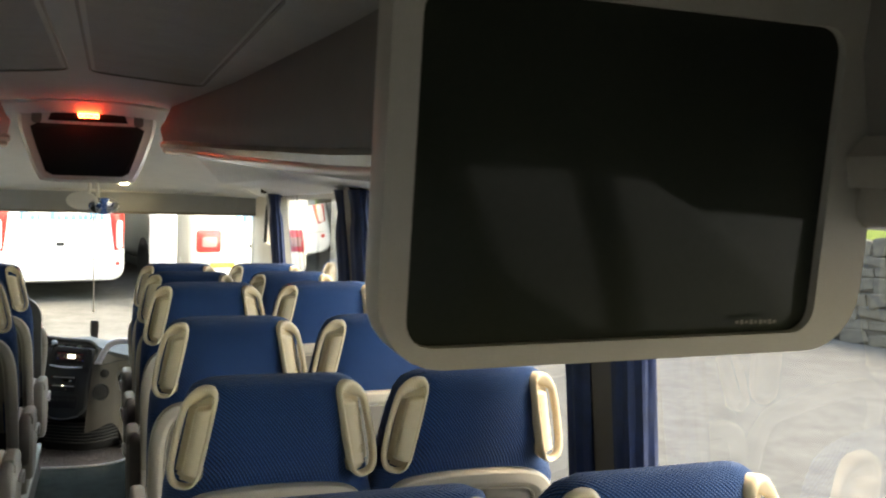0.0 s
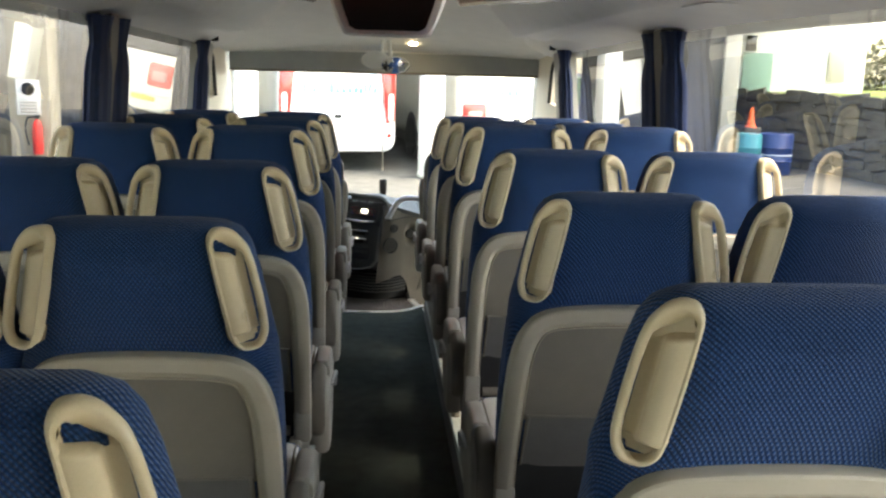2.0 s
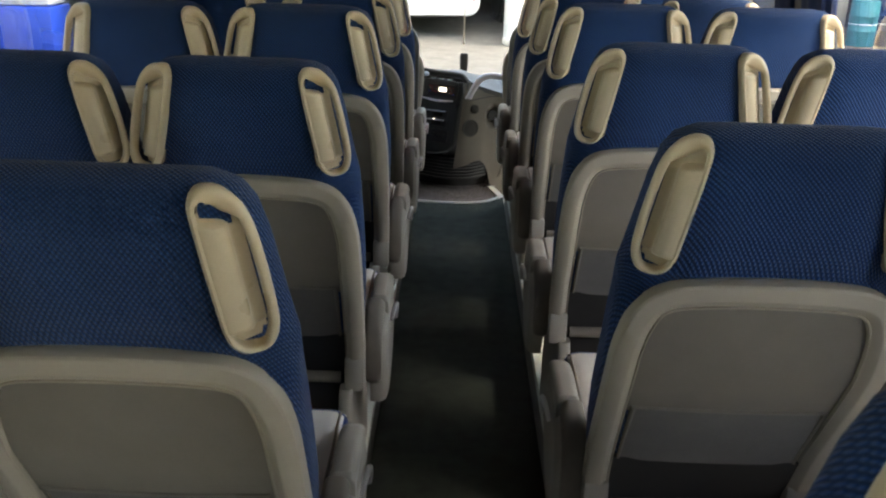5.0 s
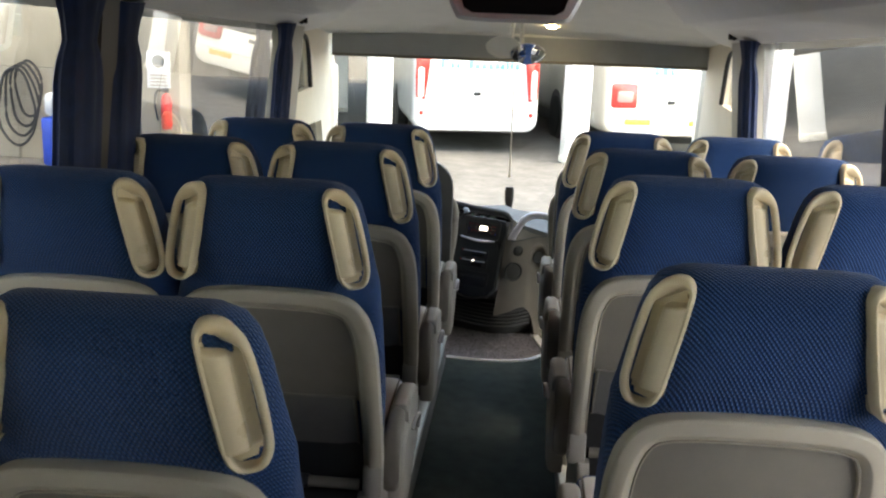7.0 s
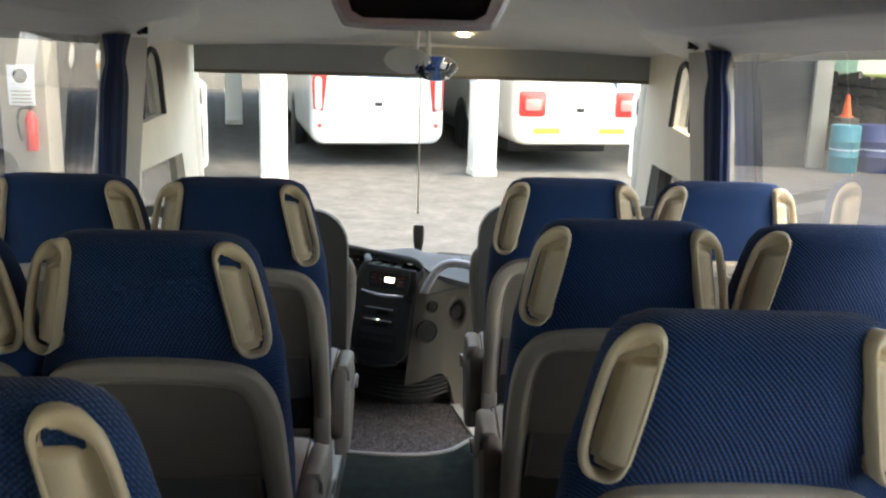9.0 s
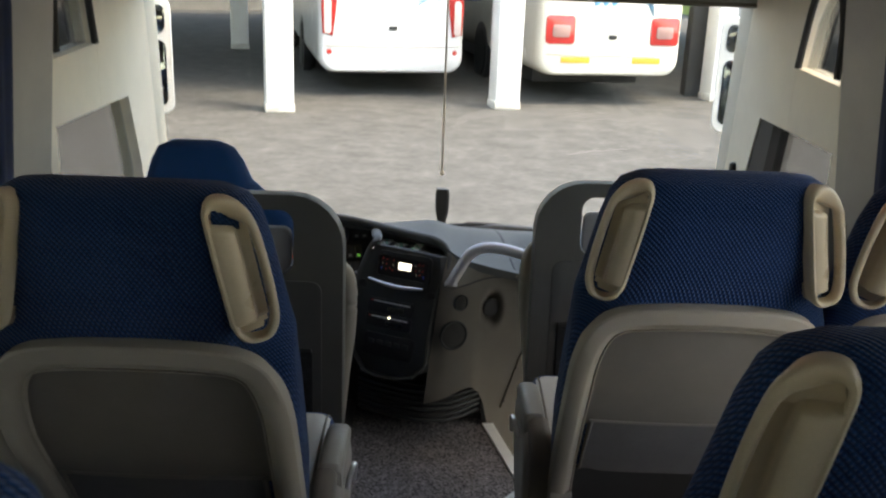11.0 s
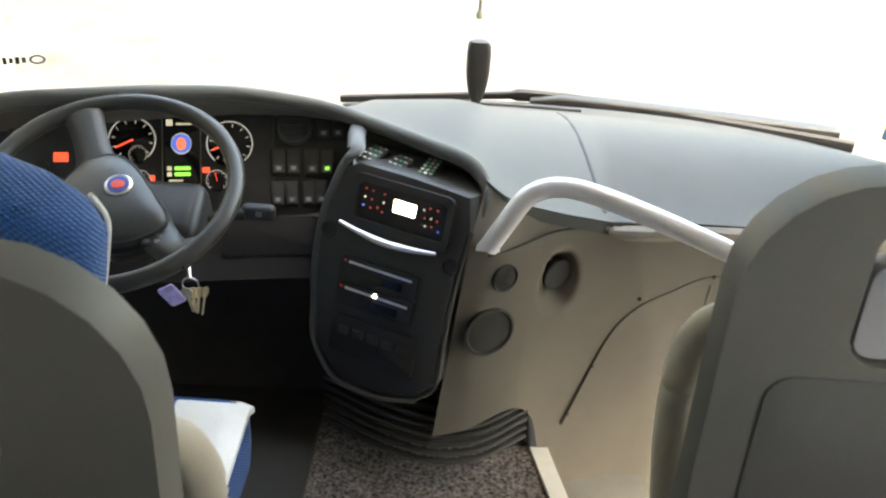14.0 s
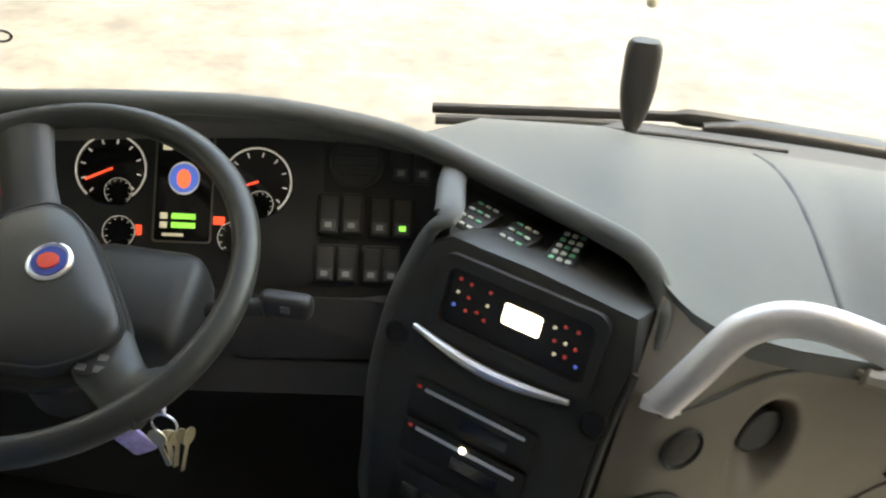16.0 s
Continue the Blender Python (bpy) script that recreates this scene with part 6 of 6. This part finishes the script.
def parked_coach(x, y, deg, w, colour, label, red_wide, h=3.0, skirt=0.0):
    """Built with the middle of its rear at the origin, facing +y."""
    c = thing("parked_coach", label, "coach", "parked coaches")
    z0, L = GROUND_Z + 0.50, 11.0
    rings = []
    for yy, k in ((0.0, 0.93), (0.03, 0.965), (0.12, 0.99), (0.35, 1.0), (L, 1.0)):
        rings.append([Vector((px * k, yy, z0 + (h - skirt) / 2 + pz * (0.5 + 0.5 * k))) for px, pz in rrect(w, h + skirt, 0.26, 5)])
    part("body", loft(rings), colour, c, "glossy pale coach body")
    up = lambda X, Z, Y=0.0: basis((X, Y + 0.02, z0 + Z), (1, 0, 0), (0, 0, 1))
    part("rear_window", plate(rrect(w * 0.80, 0.95, 0.12, 4), up(0, 2.15), 0.03, 0.01), BLACK_GLOSS, c)
    for s in (-1, 1):
        if red_wide:
            l = part("tail_lamp", plate(rrect(0.50, 0.46, 0.06, 3), up(s * (w / 2 - 0.33), 0.76), 0.05, 0.015), TAIL_RED, c, "red tail lamp cluster")
            part("lamp_centre", plate(rrect(0.30, 0.20, 0.04, 3), up(s * (w / 2 - 0.34), 0.74, -0.05), 0.02, 0.006), TAIL_PALE, l)
            part("reflector", plate(rrect(0.50, 0.10, 0.01, 2), up(s * (w / 2 - 0.62), 0.27), 0.03, 0.004), ORANGE, c, "orange reflector strip")
        else:
            o = [(-s * 0.20, 0.62), (s * 0.10, 0.66), (s * 0.12, 0.0), (s * 0.10, -0.42), (-s * 0.07, -0.46), (-s * 0.12, -0.1)]
            l = part("tail_lamp", plate(o if s > 0 else o[::-1], up(s * (w / 2 - 0.16), 0.98), 0.06, 0.015), TAIL_RED, c, "tall red tail lamp")
            part("lamp_centre", plate([(px + s * 0.015, pz - 0.14) for px, pz in rrect(0.12, 0.58, 0.055, 3)], up(s * (w / 2 - 0.16), 0.98, -0.06), 0.02, 0.006), LENS_CLEAR, l, "clear pale lens")
            part("reflector", lathe([(0.05, 0), (0.045, 0.02), (0.001, 0.025)], up(s * (w / 2 - 0.17), 0.26), 14), TAIL_RED, c)
    part("number_plate", plate(rrect(0.50, 0.11, 0.01, 2), up(0, 0.86 if red_wide else 0.22), 0.04, 0.004), PLATE, c, "pale number plate")
    part("handle", span(-0.07, 0.07, -0.03, 0.03, z0 + 0.62, z0 + 0.69, 0.01), BLACK, c)
    part("bumper_seam", tube([(-w * 0.46, -0.015, z0 + 0.36), (0, -0.03, z0 + 0.34), (w * 0.46, -0.015, z0 + 0.36)], 0.008, 6), SHELL, c)
    for yy in (4.2, 9.0):
        for s in (-1, 1):
            m = Matrix.Translation((s * (w / 2 - 0.13), yy, GROUND_Z + 0.48)) @ pose(0, 0, 0, 0, 90, 0)
            part("arch", lathe([(0.001, -0.02), (0.62, -0.02), (0.62, 0.135), (0.001, 0.135)], m if s > 0 else m @ pose(0, 0, 0, 180, 0, 0), 28), BLACK, c)
            tyre = part("wheel", lathe([(0.28, -0.13), (0.45, -0.13), (0.48, -0.09), (0.48, 0.12), (0.45, 0.155), (0.28, 0.155)], m if s > 0 else m @ pose(0, 0, 0, 180, 0, 0), 28), RUBBER, c, "black tyre")
            part("rim", lathe([(0.29, 0.0), (0.30, 0.15), (0.24, 0.12), (0.12, 0.08), (0.001, 0.14)], m if s > 0 else m @ pose(0, 0, 0, 180, 0, 0), 24), SILVER, tyre)
    part("underbody", span(-w / 2 + 0.25, w / 2 - 0.25, 1.2, L - 0.3, GROUND_Z + 0.25, z0 + 0.1, 0.03), BLACK, c)
    for k in range(5):
        for s in (-1, 1):
            part("side_window", plate(rrect(1.5, 0.85, 0.06, 3), basis((s * (w / 2 - 0.01), 1.4 + 1.7 * k, z0 + 2.05), (0, s, 0), (0, 0, 1)), 0.03, 0.006), BLACK_GLOSS, c)
    c.matrix_basis = pose(x, y, 0, 0, 0, deg)
    return c
wc = parked_coach(-0.82, 19.95, 12, 2.5, COACH_WHITE, "white parked coach seen from behind with tall red tail lamps", False, skirt=0.10)
pc = parked_coach(2.86, 19.75, 11, 2.5, COACH_CREAM, "cream parked coach seen from behind with wide red tail lamps", True)
for px, (wdt, hgt) in zip((-0.72, -0.62, -0.53, -0.42, -0.18, -0.06, 0.07, 0.20, 0.33, 0.44, 0.55, 0.64, 0.74), ((0.06, 0.28), (0.03, 0.20), (0.07, 0.11), (0.06, 0.12), (0.09, 0.26), (0.09, 0.11), (0.09, 0.11), (0.09, 0.11), (0.08, 0.12), (0.07, 0.11), (0.04, 0.22), (0.04, 0.20), (0.07, 0.12))):
    part("lettering_bar", span(px, px + wdt, -0.02, 0.01, GROUND_Z + 0.50 + 1.13, GROUND_Z + 0.50 + 1.13 + hgt, 0.005), LETTER, wc, "pale blue lettering bar")
for k in range(3):
    part("lettering_bar", span(-0.36 + 0.15 * k, -0.27 + 0.15 * k, -0.02, 0.01, GROUND_Z + 1.66, GROUND_Z + 1.80 + 0.05 * (k % 2), 0.005), LETTER, pc, "pale blue lettering bar")
    part("swoosh", tube(smooth_path([(0.52 - 0.06 * k, -0.02, GROUND_Z + 1.95 + 0.10 * k), (0.58 - 0.04 * k, -0.02, GROUND_Z + 1.72 + 0.08 * k), (0.70, -0.02, GROUND_Z + 1.52 + 0.06 * k)], 5), 0.018, 6, False, 0.4), LETTER, pc, "pale blue swoosh")
    part("swoosh", tube(smooth_path([(0.42, -0.02, GROUND_Z + 1.55 + 0.12 * k), (0.70, -0.02, GROUND_Z + 1.80 + 0.14 * k), (0.82, -0.02, GROUND_Z + 2.3 + 0.2 * k)], 5), 0.022, 6, False, 0.4), LETTER, wc, "pale blue swoosh")

# left of the coach: service wall with tank, hoses and a fire extinguisher
WALL_CREAM = mat("cream_plaster", (0.37, 0.335, 0.26), 0.85, var=0.12, scale=1.5, bump=0.3, bscale=50)
WALL_TILE = mat("beige_tile", (0.34, 0.31, 0.255), 0.4, var=0.12, scale=2.5)
BLUE_TANK = mat("blue_plastic", (0.01, 0.06, 0.48), 0.35, var=0.1)
MILKY = mat("milky_plastic", (0.62, 0.66, 0.72), 0.4, var=0.12)
RED_PAINT = mat("red_paint", (0.50, 0.03, 0.025), 0.3, var=0.1)
sw_wall = thing("service_wall", "cream plastered wall with beige tiled lower part", "wall")
part("plaster", span(-13.0, -7.05, 0, 0.25, GROUND_Z + 1.5, 3.0, 0.01), WALL_CREAM, sw_wall, "cream plaster")
for i in range(14):
    for j in range(3):
        part("tile", span(-13.0 + 0.43 * i, -13.0 + 0.43 * i + 0.422, -0.012, 0.24, GROUND_Z + 0.5 * j, GROUND_Z + 0.5 * j + 0.492, 0.004, 1), WALL_TILE, sw_wall)
sw_wall.matrix_basis = pose(0, 16.6, 0)
pil = thing("service_pillar", "white pillar carrying a notice and a fire extinguisher", "pillar")
part("shaft", span(-5.75, -5.12, 15.6, 16.1, GROUND_Z, 3.2, 0.02), WALL_TILE, pil)
nt_ = thing("notice", "white notice with a dark round pictogram on the pillar", "sign")
part("sheet", span(-5.62, -5.26, 15.585, 15.598, 0.62, 1.16, 0.002), PLATE, nt_)
part("pictogram", lathe([(0.10, 0), (0.10, 0.004), (0.001, 0.004)], basis((-5.44, 15.583, 1.02), (1, 0, 0), (0, 0, 1)), 20), BLACK, nt_)
for k in range(4):
    part("text_bar", span(-5.57, -5.31, 15.58, 15.584, 0.80 - 0.05 * k, 0.82 - 0.05 * k), SHELL, nt_)
fe = thing("fire_extinguisher", "red fire extinguisher hanging on the white pillar", "fire extinguisher")
part("bottle", lathe([(0.001, 0.0), (0.075, 0.0), (0.08, 0.03), (0.08, 0.42), (0.05, 0.50), (0.02, 0.53), (0.02, 0.56)], pose(-5.30, 15.50, 0.02), 20), RED_PAINT, fe)
part("head", span(-5.33, -5.26, 15.47, 15.53, 0.57, 0.63, 0.01), BLACK, fe)
part("hose", tube(smooth_path([(-5.30, 15.46, 0.60), (-5.42, 15.45, 0.58), (-5.46, 15.45, 0.40), (-5.42, 15.45, 0.15)], 6), 0.016, 8), BLACK, fe)
tank = thing("storage_tank", "bright blue tank with a milky container on top", "tank")
part("lower_tank", span(-7.15, -6.15, 15.2, 16.0, GROUND_Z + 0.1, 0.14, 0.05), BLUE_TANK, tank, "bright blue tank")
part("upper_container", span(-7.12, -6.18, 15.25, 15.95, 0.145, 0.50, 0.08), MILKY, tank, "milky container")
part("pallet", span(-7.15, -6.15, 15.2, 16.0, GROUND_Z, GROUND_Z + 0.1, 0.01), WALL_TILE, tank)
for k in range(4):
    hc_ = thing("hose_coil", "dark hose hanging in loose loops on the wall", "hose", "hoses")
    part("loops", tube([Vector((-8.0 - 0.06 * k + (0.22 + 0.03 * k) * math.cos(a) * (1 + 0.1 * math.sin(3 * a + k)), 16.5 - 0.03 * k, 0.45 - 0.1 * k + (0.45 + 0.06 * k) * math.sin(a))) for a in [2 * math.pi * i / 36 for i in range(36)]], 0.022, 8, True), RUBBER, hc_)

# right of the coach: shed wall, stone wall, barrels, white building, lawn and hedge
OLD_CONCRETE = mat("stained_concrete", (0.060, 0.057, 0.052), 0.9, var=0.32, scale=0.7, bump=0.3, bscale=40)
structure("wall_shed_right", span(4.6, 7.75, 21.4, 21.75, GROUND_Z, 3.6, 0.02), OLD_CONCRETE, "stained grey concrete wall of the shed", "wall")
structure("pillar_shed_right", span(7.75, 8.1, 21.3, 21.8, GROUND_Z, 3.6, 0.02), WALL_TILE, "pale pillar at the end of the concrete wall", "pillar")
STONE_A = mat("grey_brown_stone", (0.115, 0.099, 0.077), 0.9, var=0.4, scale=2.2, bump=0.8, bscale=25)
MORTAR = mat("dark_mortar", (0.075, 0.066, 0.055), 0.95, var=0.2, bump=0.4, bscale=60)
sa, sb = Vector((8.68, 28.9, 0)), Vector((12.9, 10.0, 0))
along = (sb - sa).normalized()
wl_m = basis(sa, along, (0, 0, 1))
stone_wall = structure("wall_stone", loft([[wl_m @ Vector((x, y, z)) for x, y in ((0, GROUND_Z), (19.4, GROUND_Z), (19.4, 0.92), (0, 1.04))] for z in (-0.35, 0.0)]), MORTAR, "old grey rubble stone wall around the yard", "wall")
random.seed(11)
stone_meshes = []
for k in range(8):
    bm = bmesh.new()
    bmesh.ops.create_cube(bm, size=1.0)
    for v in bm.verts:
        v.co += Vector((random.uniform(-0.16, 0.10) * (1 if v.co.x > 0 else -1), random.uniform(-0.16, 0.12) * (1 if v.co.y > 0 else -1), random.uniform(-0.12, 0.12)))
    bmesh.ops.bevel(bm, geom=bm.edges[:], offset=0.09, segments=1, affect='EDGES')
    ob = part("stone", bm, STONE_A, stone_wall, "", False)
    stone_meshes.append(ob.data)
    bpy.data.objects.remove(ob)
count = 0
zrow = GROUND_Z + 0.02
while zrow < 0.92 and count < 300:
    hh = random.uniform(0.16, 0.26)
    xx = 0.05 + random.uniform(0, 0.2)
    while xx < 19.2 and count < 300:
        ww = random.uniform(0.34, 0.76)
        st_ob = new("stone", random.choice(stone_meshes))
        st_ob.parent = stone_wall
        st_ob.matrix_basis = wl_m @ Matrix.Translation((xx + ww / 2, zrow + hh / 2 + random.uniform(-0.03, 0.03), random.uniform(-0.03, 0.02))) @ pose(0, 0, 0, 0, 0, random.uniform(-9, 9)) @ Matrix.Diagonal((ww * 1.06, hh * random.uniform(0.9, 1.25), 0.13, 1))
        xx += ww + 0.02
        count += 1
    zrow += hh + 0.015

def barrel(x, y, colour, label, r=0.33, h=0.92):
    b = thing("barrel", label, "barrel", "barrels")
    prof = [(0.001, 0), (r * 0.96, 0), (r, 0.03), (r, h * 0.32), (r * 1.04, h * 0.34), (r, h * 0.36), (r, h * 0.64), (r * 1.04, h * 0.66), (r, h * 0.68), (r, h * 0.97), (r * 0.95, h), (0.001, h * 0.985)]
    part("drum", lathe(prof, pose(x, y, GROUND_Z), 24), colour, b)
    part("label_band", lathe([(r * 1.012, h * 0.47), (r * 1.012, h * 0.50)], pose(x, y, GROUND_Z), 24), MILKY, b)
    return b
CYAN = mat("turquoise_plastic", (0.03, 0.20, 0.24), 0.4, var=0.1)
NAVY = mat("navy_plastic", (0.012, 0.03, 0.12), 0.4, var=0.1)
barrel(8.30, 20.9, CYAN, "turquoise plastic barrel beside the stone wall", 0.28)
barrel(9.02, 21.1, NAVY, "navy blue plastic barrel with a pale band", 0.37, 0.92)
cone = thing("traffic_cone", "orange traffic cone standing on a barrel", "traffic cone")
part("cone_body", lathe([(0.14, 0.0), (0.13, 0.03), (0.10, 0.04), (0.03, 0.45), (0.001, 0.46)], pose(8.72, 21.9, 0.30), 16), mat("orange_cone", (0.75, 0.12, 0.03), 0.5), cone)
part("stand", span(8.52, 8.92, 21.7, 22.1, GROUND_Z, 0.30, 0.02), MORTAR, cone)
bl = thing("white_building", "white rendered building behind the stone wall", "building")
part("wall", span(11.2, 16.2, 31.0, 31.4, GROUND_Z, 6.5, 0.02), WHITE_PAINT, bl)
part("roof", span(10.9, 16.5, 30.7, 38, 6.4, 6.7, 0.02), STONE_A, bl)
part("body", span(11.21, 16.19, 31.41, 37.8, GROUND_Z, 6.4), WHITE_PAINT, bl)
part("door", span(12.0, 13.0, 30.95, 31.02, GROUND_Z, 2.2, 0.01), mat("green_door", (0.17, 0.30, 0.24), 0.5), bl, "grey-green door")
part("window", span(12.05, 12.4, 30.93, 30.98, 2.25, 2.75, 0.01), BLACK_GLOSS, bl)
part("meter_box", span(14.9, 15.5, 30.93, 31.02, 1.3, 2.3, 0.01), SHELL, bl)
part("sign_bar", span(12.6, 14.3, 30.95, 31.02, 4.4, 4.7, 0.01), mat("faded_red_sign", (0.55, 0.22, 0.17), 0.7), bl)
GRASS = mat("pale_grass", (0.20, 0.25, 0.055), 0.95, var=0.3, scale=0.8, bump=0.8, bscale=30)
structure("lawn", span(12.5, 60, 24, 60, GROUND_Z, 0.95, 0.05), GRASS, "raised pale green lawn behind the stone wall", "lawn")
LEAF = mat("hedge_leaf", (0.085, 0.080, 0.030), 0.7, var=0.6, scale=1.3)
hd = tagged(new("hedge"), "uneven dark green hedge at the edge of the lawn", "hedge", "", "stuff")
random.seed(5)
verts, faces = [], []
for k in range(9000):
    x = random.uniform(16, 44)
    top = 3.3 + 0.5 * math.sin(x * 0.9) + 0.3 * math.sin(x * 2.7) + random.uniform(-0.3, 0.3)
    z = random.uniform(0.9, top)
    y = 38 + random.uniform(-0.8, 0.8) * (1 - 0.4 * (z - 0.9) / 3)
    d = Vector((random.uniform(-1, 1), random.uniform(-1, 1), random.uniform(-1, 1))).normalized()
    e = d.orthogonal().normalized()
    s = random.uniform(0.10, 0.20)
    b0 = len(verts)
    c0 = Vector((x, y, z))
    verts += [c0 - d * s, c0 + e * s * 0.5, c0 + d * s, c0 - e * s * 0.5]
    faces.append((b0, b0 + 1, b0 + 2, b0 + 3))
hm = bpy.data.meshes.new("leaves")
hm.from_pydata([tuple(v) for v in verts], [], faces)
hm.materials.append(LEAF)
lv = new("leaves", hm)
lv.parent = hd
